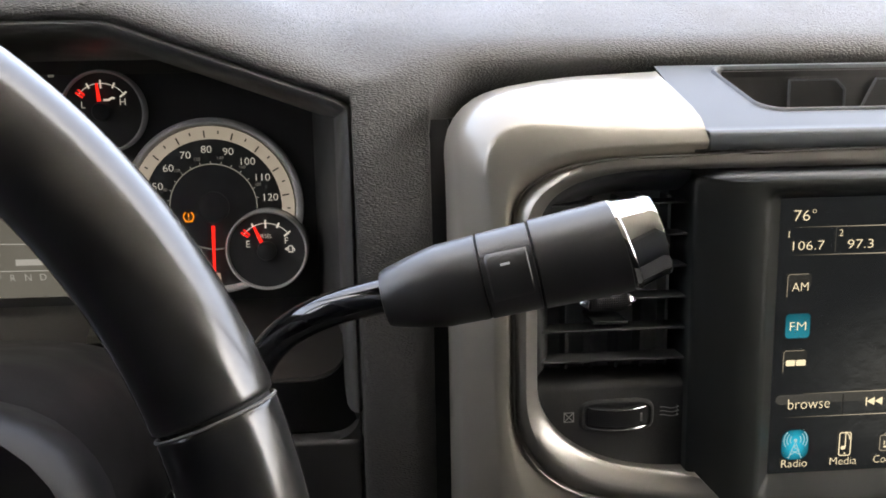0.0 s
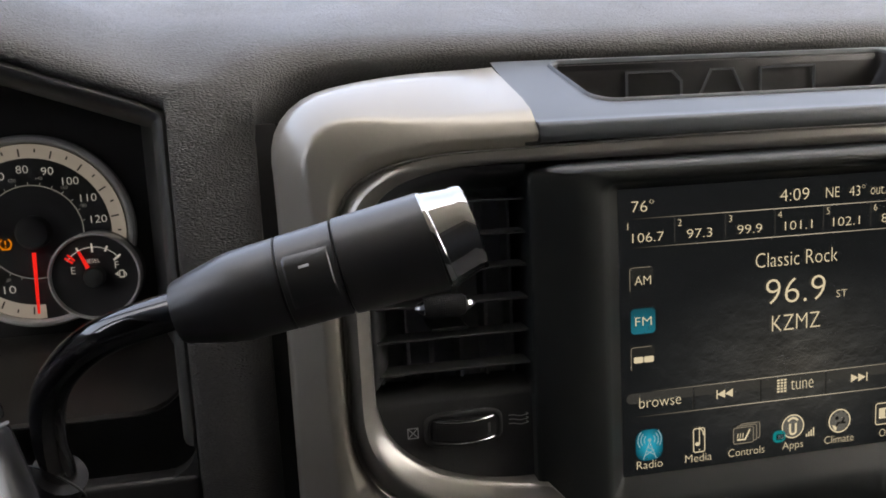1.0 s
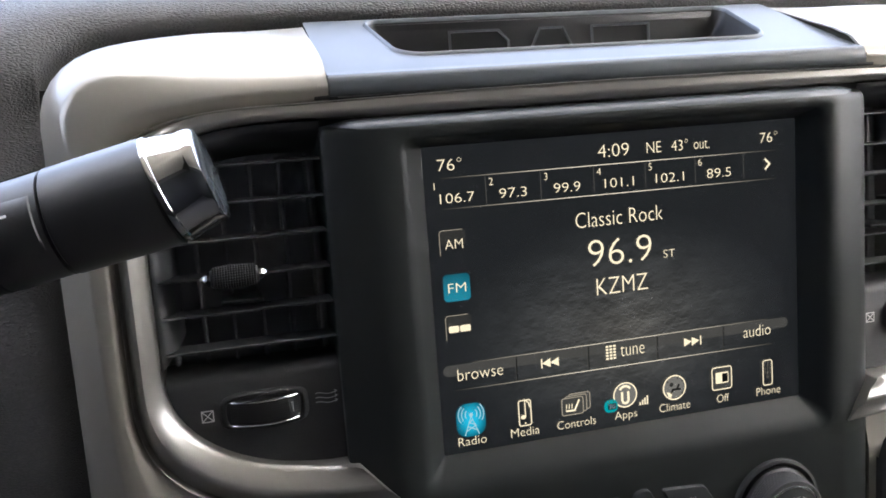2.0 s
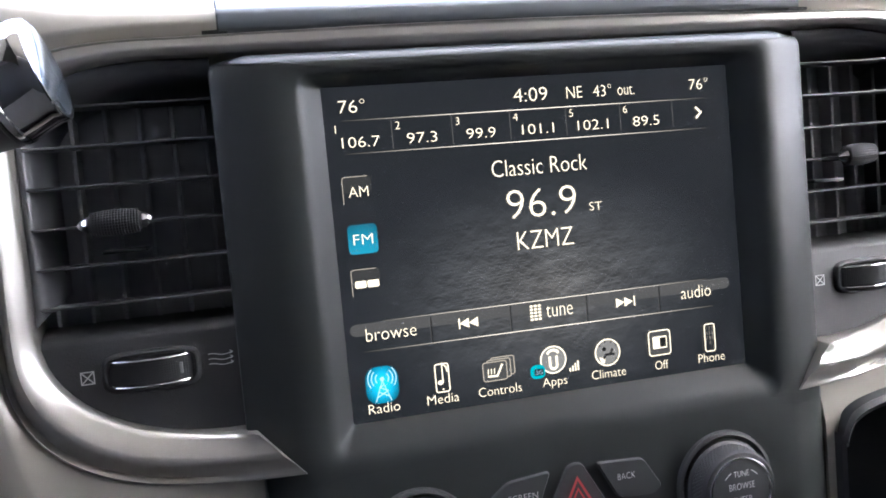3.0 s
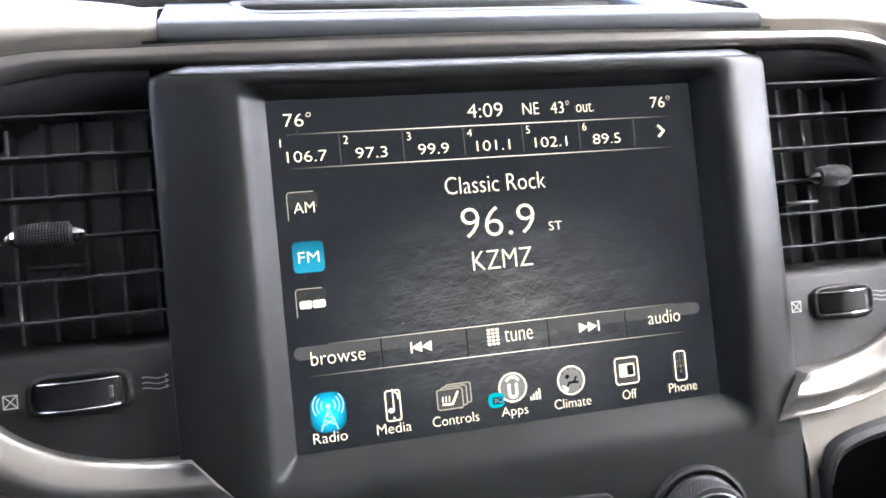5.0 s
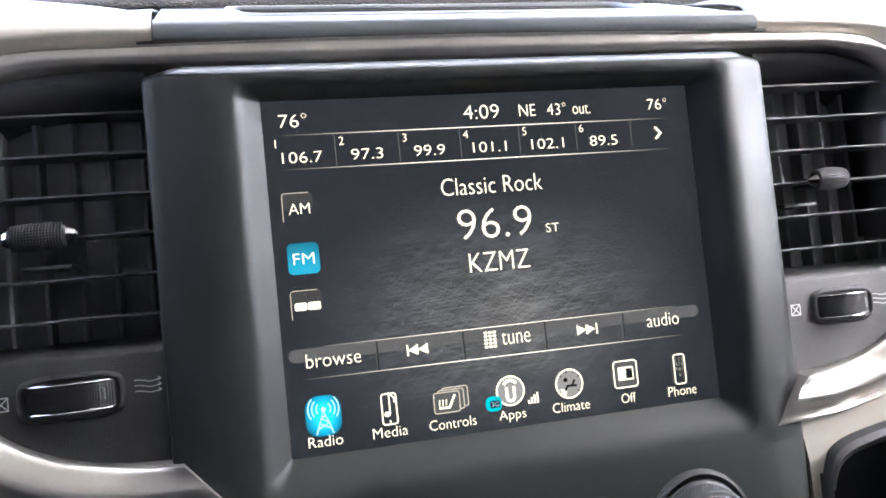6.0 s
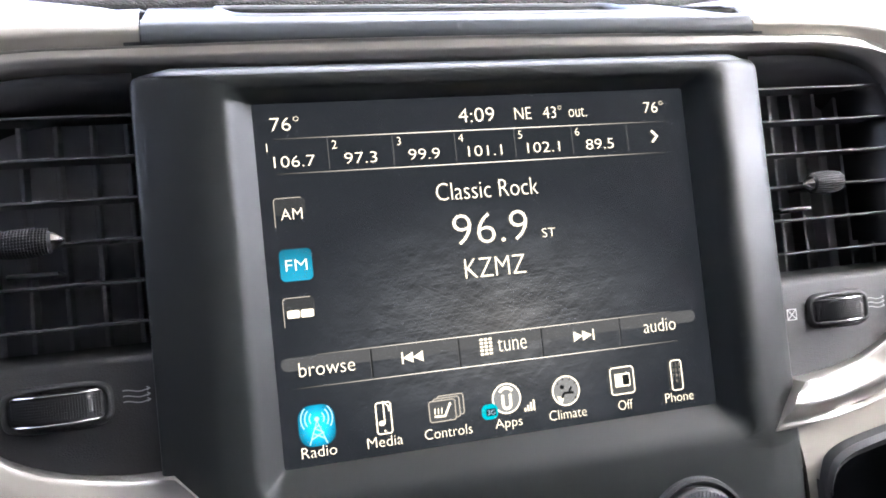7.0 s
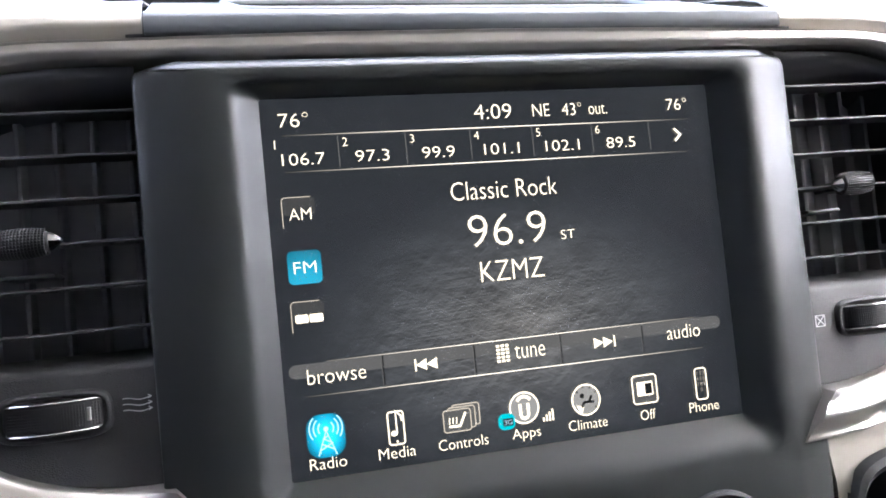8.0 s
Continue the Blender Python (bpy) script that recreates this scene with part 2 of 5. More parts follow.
def loft(rows, closed=False, caps=False):
    """A skin over rows of points of equal length."""
    bm = bmesh.new()
    vs = [[bm.verts.new(p) for p in row] for row in rows]
    for a, b in zip(vs, vs[1:]):
        n = len(a)
        for i in range(n if closed else n - 1):
            j = (i + 1) % n
            bm.faces.new((a[i], a[j], b[j], b[i]))
    if caps:
        bm.faces.new(vs[0])
        bm.faces.new(vs[-1])
    return bm


def thick(bm, depth):
    """Gives a sheet its thickness, away from the driver."""
    r = bmesh.ops.extrude_face_region(bm, geom=bm.faces[:])
    bmesh.ops.translate(bm, verts=[v for v in r["geom"] if isinstance(v, bmesh.types.BMVert)], vec=(0, depth, 0))
    return bm


def shell(bm, depth):
    """Gives an open skin its thickness, behind its face."""
    bmesh.ops.recalc_face_normals(bm, faces=bm.faces)
    bm.normal_update()
    if sum(f.normal.z - f.normal.y for f in bm.faces) < 0:
        bmesh.ops.reverse_faces(bm, faces=bm.faces)
    bm.normal_update()
    r = bmesh.ops.extrude_face_region(bm, geom=bm.faces[:], use_keep_orig=True)
    back = [v for v in r["geom"] if isinstance(v, bmesh.types.BMVert)]
    for v, move in [(v, v.normal * -depth) for v in back]:
        v.co += move
    return bm


def tube(points, radii, sides=24):
    """A round bar through points, with a radius at each."""
    rows = []
    up = Vector((0, 0, 1))
    for i, (p, r) in enumerate(zip(points, radii)):
        p = Vector(p)
        d = (Vector(points[min(i + 1, len(points) - 1)]) - Vector(points[max(i - 1, 0)])).normalized()
        s = d.cross(up)
        s = s.normalized() if s.length > 1e-4 else Vector((1, 0, 0))
        t = s.cross(d).normalized()
        rows.append([p + r * (math.cos(a) * s + math.sin(a) * t) for a in [2 * math.pi * k / sides for k in range(sides)]])
    return loft(rows, True, True)


def turned(profile, centre, axis=(0, -1, 0), sides=48):
    """A turned body: a profile of (radius, height along the axis)."""
    q = Vector(axis).to_track_quat("Z", "Y")
    rows = [[Vector(centre) + q @ Vector((r * math.cos(a), r * math.sin(a), h)) for a in [2 * math.pi * k / sides for k in range(sides)]] for r, h in profile]
    return loft(rows, True, True)


def smooth_path(points, n):
    """A smooth curve through a few points."""
    pts = [Vector(p) for p in points]
    pts = [2 * pts[0] - pts[1]] + pts + [2 * pts[-1] - pts[-2]]
    out = []
    for i in range(1, len(pts) - 2):
        a, b, c, d = pts[i - 1:i + 3]
        for k in range(n):
            t = k / n
            out.append(0.5 * (2 * b + (c - a) * t + (2 * a - 5 * b + 4 * c - d) * t * t + (3 * b - a - 3 * c + d) * t ** 3))
    return out + [pts[-2]]


def plate(outline, y, depth):
    """A flat plate with its outline in x and z, its front at y."""
    bm = bmesh.new()
    bm.faces.new([bm.verts.new((x, y, z)) for x, z in outline])
    return thick(bm, depth)


def round_rect(x0, z0, x1, z1, r, n=6):
    out = []
    for cx, cz, a0 in ((x1 - r, z1 - r, 0), (x0 + r, z1 - r, 90), (x0 + r, z0 + r, 180), (x1 - r, z0 + r, 270)):
        out += [(cx + r * math.cos(radians(a0 + 90 * k / n)), cz + r * math.sin(radians(a0 + 90 * k / n))) for k in range(n + 1)]
    return out


def strokes(lines, width, y, depth=0.0002, bm=None):
    """Drawn lines of a given width, slightly raised."""
    bm = bm or bmesh.new()
    for line in lines:
        pts = [Vector((x, 0, z)) for x, z in line]
        shut = len(pts) > 2 and (pts[0] - pts[-1]).length < 1e-7
        left, right = [], []
        n = len(pts)
        for i, p in enumerate(pts):
            a = pts[i - 1] if i else (pts[-2] if shut else p)
            c = pts[i + 1] if i < n - 1 else (pts[1] if shut else p)
            u, v = (p - a), (c - p)
            d = (u.normalized() if u.length else v.normalized()) + (v.normalized() if v.length else u.normalized())
            d = d.normalized() if d.length > 1e-6 else u.normalized()
            s = Vector((-d.z, 0, d.x))
            k = max(0.5, (s.dot(Vector((-u.z, 0, u.x)).normalized()) if u.length else 1))
            s = s * width / 2 / k
            left.append(p + s)
            right.append(p - s)
        lv = [bm.verts.new((q.x, y, q.z)) for q in left]
        rv = [bm.verts.new((q.x, y, q.z)) for q in right]
        for i in range(n - 1):
            bm.faces.new((lv[i], lv[i + 1], rv[i + 1], rv[i]))
    return bm


def arc(cx, cz, r, a0, a1, n=12, rz=None):
    return [(cx + r * math.cos(radians(a0 + (a1 - a0) * k / n)), cz + (rz or r) * math.sin(radians(a0 + (a1 - a0) * k / n))) for k in range(n + 1)]


def corner(cx, cz, rx, rz, power, a0, a1, n):
    """Part of a squared-off oval."""
    out = []
    for k in range(n + 1):
        a = radians(a0 + (a1 - a0) * k / n)
        c, s = math.cos(a), math.sin(a)
        out.append((cx + rx * math.copysign(abs(c) ** (2 / power), c), cz + rz * math.copysign(abs(s) ** (2 / power), s)))
    return out


# Lettering is turned to meshes once, before the rest is built.
WORDS = ("76°", "4:09", "NE", "43°", "out.", "1", "2", "3", "4", "5", "6", "106.7", "97.3", "99.9", "101.1", "102.1", "89.5",
         "Classic Rock", "96.9", "ST", "KZMZ", "AM", "FM", "browse", "tune", "audio", "Radio", "Media", "Controls", "Apps", "Climate",
         "Off", "Phone", "3G", "BACK", "SCREEN", "OFF", "TUNE", "BROWSE", "ENTER", "E", "F", "L", "H", "DIESEL", "P", "R", "N", "D",
         "10", "20", "30", "40", "50", "60", "70", "80", "90", "100", "110", "120", "140", "160", "180", "VOLUME", "7", "8", "9", "0")
LETTERS = {}
for word in WORDS:
    cu = bpy.data.curves.new("word", "FONT")
    cu.body, cu.size, cu.resolution_u, cu.offset = word, 1.0, 3, -0.015
    LETTERS[word] = new("word", cu)
bpy.context.view_layer.update()
dg = bpy.context.evaluated_depsgraph_get()
for word, o in list(LETTERS.items()):
    me = bpy.data.meshes.new_from_object(o.evaluated_get(dg))
    co = np.array([v.co[:2] for v in me.vertices])
    LETTERS[word] = (me, co.min(0), co.max(0))
    cu = o.data
    bpy.data.objects.remove(o)
    bpy.data.curves.remove(cu)


def word_at(text, x, z, width, height, y, parent, material=None, name="screen_text"):
    """A word centred at x, z, as wide and high as given, facing the driver."""
    me, lo, hi = LETTERS[text]
    bm = bmesh.new()
    bm.from_mesh(me)
    w, h = hi - lo
    sx = (width or height * w / h) / w
    for v in bm.verts:
        a = (v.co.x - (lo[0] + hi[0]) / 2) * sx
        b = (v.co.y - (lo[1] + hi[1]) / 2) * height / h
        v.co = (x + a, y, z + b)
    return part(name, bm, material or TEXT, parent, smooth=0)


# ---- the cab round the dashboard, its unseen parts sized to shape the daylight ----
def cab():
    structure("ground", boxed((-60, -60, -0.05), (60, 60, 0.0)), ASPHALT, "grey asphalt ground outside the cab", "ground")
    structure("floor", boxed((-0.84, -0.94, 0.56), (0.84, 0.75, 0.60)), CARPET, "dark grey carpeted cab floor", "floor")
    structure("ceiling", boxed((-0.84, -0.94, 1.85), (0.84, 0.06, 1.90)), CLOTH, "unseen grey cloth headliner of the cab", "ceiling")
    structure("wall_front", boxed((-0.84, 0.70, 0.60), (0.84, 0.75, 0.97)), TRIM_PLASTIC, "dark firewall below the windscreen", "wall")
    # unseen sides: high sills and short openings added to block side light
    for name, x0, x1, sill, shade_end in (("wall_left", -0.84, -0.80, 1.24, -0.25), ("wall_right", 0.80, 0.84, 1.14, -0.47)):
        bm = boxed((x0, -0.90, 0.60), (x1, 0.50, sill))
        box(bm, (x0, 0.50, 0.60), (x1, 0.70, 1.00))
        box(bm, (x0, -0.90, 1.79), (x1, 0.06, 1.85))
        box(bm, (x0, -0.90, sill), (x1, shade_end, 1.79))
        foot = [(x0, 0.64, 1.00), (x1, 0.64, 1.00), (x1, 0.70, 1.00), (x0, 0.70, 1.00)]
        head = [(x0, 0.0, 1.79), (x1, 0.0, 1.79), (x1, 0.06, 1.79), (x0, 0.06, 1.79)]
        a, b = [bm.verts.new(p) for p in foot], [bm.verts.new(p) for p in head]
        for i in range(4):
            bm.faces.new((a[i], a[(i + 1) % 4], b[(i + 1) % 4], b[i]))
        structure(name, bm, TRIM_PLASTIC, "unseen dark grey cab side, closed in to hold back daylight", "wall")
    # unseen windowless rear wall, kept dark so that the trim reflects little
    structure("wall_back", boxed((-0.80, -0.94, 1.66), (0.80, -0.90, 1.85)), BACK_CLOTH, "unseen grey cloth upper rear wall of the cab", "wall")
    structure("wall_back_lower", boxed((-0.80, -0.94, 0.60), (0.80, -0.88, 1.66)), TRIM_PLASTIC, "unseen dark trim on the lower rear wall, dimming reflections", "wall")
    glass, n, l, b = shader("clear_window_glass", (1, 1, 1), 0.0)
    b.inputs["Transmission Weight"].default_value = 1.0
    b.inputs["IOR"].default_value = 1.1
    panes = [("window_1", [(-0.80, 0.70, 0.975), (0.80, 0.70, 0.975), (0.80, 0.05, 1.86), (-0.80, 0.05, 1.86)], (0, 0.005, 0.004), "clear sloping windscreen"),
             ("window_2", [(-0.82, -0.25, 1.24), (-0.82, 0.44, 1.24), (-0.82, 0.0, 1.79), (-0.82, -0.25, 1.79)], (0.004, 0, 0), "clear side window of the driver's door"),
             ("window_3", [(0.82, -0.47, 1.14), (0.82, 0.52, 1.14), (0.82, 0.0, 1.79), (0.82, -0.47, 1.79)], (-0.004, 0, 0), "clear side window of the passenger's door")]
    for name, pts, d, label in panes:
        bm = bmesh.new()
        bm.faces.new([bm.verts.new(p) for p in pts])
        r = bmesh.ops.extrude_face_region(bm, geom=bm.faces[:])
        bmesh.ops.translate(bm, verts=[v for v in r["geom"] if isinstance(v, bmesh.types.BMVert)], vec=d)
        structure(name, bm, glass, label, "window").visible_shadow = False


cab()


# ---- dashboard pad ----
def hood_edge(x):
    """Height of the brow over the instruments."""
    far = abs(x + 0.475)
    return 0.1085 + 0.36 * max(0.0, 0.1993 - max(far, 0.085)) if far < 0.1993 else 0.1085


PILLAR_PROFILE = [(0.075, -0.32), (0.056, -0.10), (0.053, 0.0), (0.053, 0.06), (0.0612, 0.1115), (0.070, 0.1245), (0.103, 0.147)]
EDGE_PROFILE = [(0.115, 0.108), (0.103, 0.112), (0.093, 0.1165), (0.084, 0.1225), (0.0795, 0.1300), (0.085, 0.1385), (0.103, 0.147)]


def silver_top(x):
    """Upper edge of the trim that the pad follows, falling away round the corner."""
    return float(np.interp(abs(x), (0.130, 0.170, 0.200, 0.2175, 0.2285, 0.2360, 0.2380), (0.1212, 0.1195, 0.1160, 0.1120, 0.1040, 0.0930, 0.0800)))


def pad_profile(x):
    if x < -0.2757:
        z = hood_edge(x)
        front = [(0.17, z + 0.002), (0.12, z - 0.001), (0.085, z - 0.002), (0.0712, z - 0.001), (0.0620, z + 0.0035), (0.0700, z + 0.0160), (0.103, max(0.147, z + 0.034))]
        crest = max(0.184, z + 0.066)
    elif -0.2757 <= x <= -0.2375 or x >= 0.2375:
        front, crest = PILLAR_PROFILE, 0.184
        # rounded off towards the instruments and, more gently, towards the silver trim
        d, e = abs(x + 0.2757), abs(x) - 0.2375
        back = 0.008 * max(0.0, 1 - d / 0.004) ** 2 + 0.013 * max(0.0, 1 - e / 0.012) ** 2
        front = [(y + back * max(0, 1 - i / 4), z) for i, (y, z) in enumerate(front)]
    else:
        drop = 0.1212 - silver_top(x)
        k = 0.8 * min(1.0, drop / 0.035)
        front = [(y - k * a, z - drop * b) for (y, z), a, b in zip(EDGE_PROFILE, (0.03, 0.03, 0.025, 0.02, 0.019, 0.014, 0.0), (1.0, 1.0, 0.95, 0.80, 0.575, 0.225, 0.0))]
        crest = 0.184
    y, z = front[-1]
    back = [(y + (0.26 - y) * k, z + (crest - z) * math.sin(k * math.pi / 2)) for k in (0.25, 0.5, 0.75, 1.0)]
    return front + back + [(0.36, crest - 0.002), (0.48, crest - 0.025), (0.62, min(crest - 0.06, 0.12))]


def dashboard():
    t = thing("dashboard", (0, 0.35, -0.32), "black grained vinyl dashboard pad with a raised instrument brow", "dashboard")
    xs = [-0.78, -0.72, -0.66, -0.62, -0.58, -0.55, -0.52, -0.49, -0.46, -0.43, -0.40, -0.385, -0.37, -0.35, -0.33, -0.31, -0.295, -0.285, -0.2762,
          -0.2752, -0.2735, -0.2715, -0.268, -0.2635, -0.2595, -0.2555, -0.2515, -0.248, -0.245, -0.2425, -0.2405, -0.239, -0.2375, -0.2370, -0.2360, -0.234, -0.231, -0.227, -0.222, -0.216, -0.21, -0.20, -0.19, -0.18, -0.14, -0.10, -0.05, 0.0, 0.05, 0.10, 0.14,
          0.18, 0.19, 0.20, 0.21, 0.216, 0.222, 0.227, 0.231, 0.234, 0.236, 0.237, 0.2375, 0.239, 0.2405, 0.2425, 0.245, 0.248, 0.2515, 0.2555, 0.2595, 0.2635, 0.268, 0.28, 0.33, 0.4, 0.5, 0.6, 0.7, 0.78]
    rows = []
    for x in xs:
        row = smooth_path([(x, y, z) for y, z in pad_profile(x)], 4)
        if 0.2375 <= abs(x) < 0.2705:
            # the pillar's top eases into the roll along the trim
            q = 1 - (abs(x) - 0.2375) / 0.033
            q = q * q * (3 - 2 * q)
            side = smooth_path([(x, y, z) for y, z in pad_profile(math.copysign(0.23749, x))], 4)
            row = [p + (s - p) * (q if i >= 12 else 0.0) for i, (p, s) in enumerate(zip(row, side))]
        rows.append(row)
    # the pad flows without seams: its upper part is softened sideways
    soft = []
    for x, row in zip(xs, rows):
        weights = [math.exp(-((x - o) / 0.009) ** 2) * (0.001 + abs(xs[min(i + 1, len(xs) - 1)] - xs[max(i - 1, 0)])) for i, o in enumerate(xs)]
        total = sum(weights)
        mean = [sum((w * r[j] for w, r in zip(weights, rows)), Vector()) / total for j in range(len(row))]
        soft.append([Vector((p.x, *(p + (m - p) * min(1.0, max(0.0, (j - (11 if abs(x) < 0.262 else 14)) / 6))).yz)) for j, (p, m) in enumerate(zip(row, mean))])
    rows = soft
    bm = loft(rows)
    bm.verts.ensure_lookup_table()
    n = len(rows[0])
    torn = []
    for face in bm.faces:
        cols = [v.index // n for v in face.verts]
        lo, hi = abs(xs[min(cols)]), abs(xs[max(cols)])
        if min(lo, hi) < 0.2374 <= max(lo, hi) < 0.2380 and min(v.index % n for v in face.verts) < 12:
            torn.append(face)
    bmesh.ops.delete(bm, geom=torn, context="FACES_ONLY")
    part("top_pad", shell(bm, 0.004), LEATHER, t, "black grained vinyl pad", smooth=50)
    # moulded black lip inside the brow and down the pillar's edge
    path = [(x, hood_edge(x) - 0.0006) for x in np.linspace(-0.70, -0.2830, 28).tolist()]
    path += [(-0.2812 + 0.0050 * math.sin(radians(a)), 0.1036 + 0.0050 * math.cos(radians(a))) for a in (20, 40, 60, 80, 90)]
    path += [(-0.2762, z) for z in (0.09, 0.07, 0.04, 0.01, -0.02, -0.050)]
    rows = []
    for i, (px, pz) in enumerate(path):
        d = Vector((path[min(i + 1, len(path) - 1)][0] - path[max(i - 1, 0)][0], 0, path[min(i + 1, len(path) - 1)][1] - path[max(i - 1, 0)][1])).normalized()
        n = Vector((d.z, 0, -d.x))
        rows.append([Vector((px, y, pz)) + n * q for q, y in ((-0.0010, 0.0680), (0.0, 0.0640), (0.0012, 0.0628), (0.0030, 0.0634), (0.0055, 0.0680), (0.0075, 0.0760), (0.0100, 0.1050), (0.0125, 0.1500), (0.0130, 0.1710))])
    part("brow_lip", loft(rows), DARK_TRIM, t, "moulded black lip round the instruments", smooth=60)
    # under the instruments
    part("knee_panel", boxed((-0.78, 0.060, -0.34), (-0.2765, 0.074, -0.0635), 0.003, 3), BACKPLATE, t)
    fillet = arc(-0.2915, -0.0490, 0.015, 0, -90, 8)
    part("recess_panel", boxed((-0.70, 0.108, -0.078), (-0.2775, 0.114, -0.036), 0.002, 2), DARK_TRIM, t, "plain black panel at the back of the knee recess")
    part("corner_fillet", plate(fillet + [(-0.2765, -0.0660)], 0.0615, 0.012), BACKPLATE, t)
    bm = loft([[(-0.2757, 0.064, z), (-0.281, 0.10, z), (-0.292, 0.14, z), (-0.303, 0.172, z)] for z in (-0.064, 0.0, 0.06, 0.118)])
    part("side_wall", bm, DARK_TRIM, t, "matt black side of the instrument recess")
    rows = [[(x, y, z) for y, z in ((0.172, -0.012), (0.150, -0.0165), (0.120, -0.0245), (0.090, -0.0325), (0.081, -0.0355), (0.080, -0.0375), (0.083, -0.039), (0.120, -0.045), (0.170, -0.050))] for x in (-0.70, -0.5, -0.4, -0.302, -0.296, -0.291, -0.2875, -0.2850)]
    # its front corner is rounded off
    rows = [[(x, 0.172 + (y - 0.172) * (1 - k), -0.012 + (z + 0.012) * (1 - k)) for x, y, z in row] for row, k in zip(rows, (0, 0, 0, 0, 0.03, 0.08, 0.15, 0.27))]
    part("lower_panel", thick(loft(rows), 0.003), PANEL, t, "satin black panel under the instruments")
    on = lambda x, q: (x - 0.006 * (1 - q), 0.147 - 0.040 * q, -0.0162 - 0.0108 * q)
    rows = [[on(x, q) for x in (-0.43, -0.41, -0.387, -0.3795, -0.378)] for q in (0.0, 0.06, 0.5, 0.92, 1.0)]
    rows = [[(x, y, z + (0.0 if i in (0, 4) or j == 4 else 0.0011)) for j, (x, y, z) in enumerate(row)] for i, row in enumerate(rows)]
    part("switch_plate", loft(rows), GLOSS, t, "glossy black switch plate")
    # added dark strips standing in for the shadow between pillar and silver trim
    for s in (-1, 1):
        part("gap_shade_strip", boxed((min(s * 0.2275, s * 0.2380), 0.0685, -0.30), (max(s * 0.2275, s * 0.2380), 0.0735, 0.100), 0.001), BACKPLATE, t)
    part("gutter", boxed((-0.196, 0.0735, 0.088), (0.196, 0.150, 0.1160)), DEEP, t)
    part("core", boxed((-0.232, 0.072, -0.34), (0.235, 0.20, 0.100)), DEEP, t)
    part("cavity", boxed((-0.78, 0.178, -0.34), (0.78, 0.24, 0.10)), DEEP, t)


dashboard()


# ---- silver trim round the vents ----
N = 22


def outer_line(side):
    """The line between the silver panel and the ring, from the middle of the top to the lower tip."""
    pts = [(0.0, 0.0860), (-0.06, 0.0857), (-0.11, 0.0848)] + corner(-0.137, 0.053, 0.0700, 0.0312, 2.8, 90, 180, N)
    pts += corner(-0.125, -0.020, 0.0820, 0.0588, 2.5, 180, 270, N) + [(-0.1068, -0.0789)]
    return [(side * -x, z) for x, z in pts]


def inner_line(side):
    pts = [(0.0, 0.0778), (-0.06, 0.0778), (-0.11, 0.0780)] + corner(-0.137, 0.045, 0.0585, 0.0332, 2.8, 90, 180, N)
    pts += corner(-0.125, -0.015, 0.0705, 0.0455, 2.2, 180, 270, N) + [(-0.1235, -0.0606)]
    return [(side * -x, z) for x, z in pts]


def shoulder(n):
    """The panel's outer edge round its upper corner, which is cut off slantwise."""
    pts = smooth_path([(-0.13, 0, 0.1211), (-0.17, 0, 0.1192), (-0.200, 0, 0.1150), (-0.2140, 0, 0.1105), (-0.2233, 0, 0.1035), (-0.2290, 0, 0.0940), (-0.2306, 0, 0.0840), (-0.2303, 0, 0.0740), (-0.2300, 0, 0.055)], 8)
    step = np.cumsum([0.0] + [(b - a).length for a, b in zip(pts, pts[1:])])
    want = np.linspace(0, step[-1], n + 1)
    return list(zip(np.interp(want, step, [p.x for p in pts]).tolist(), np.interp(want, step, [p.z for p in pts]).tolist()))


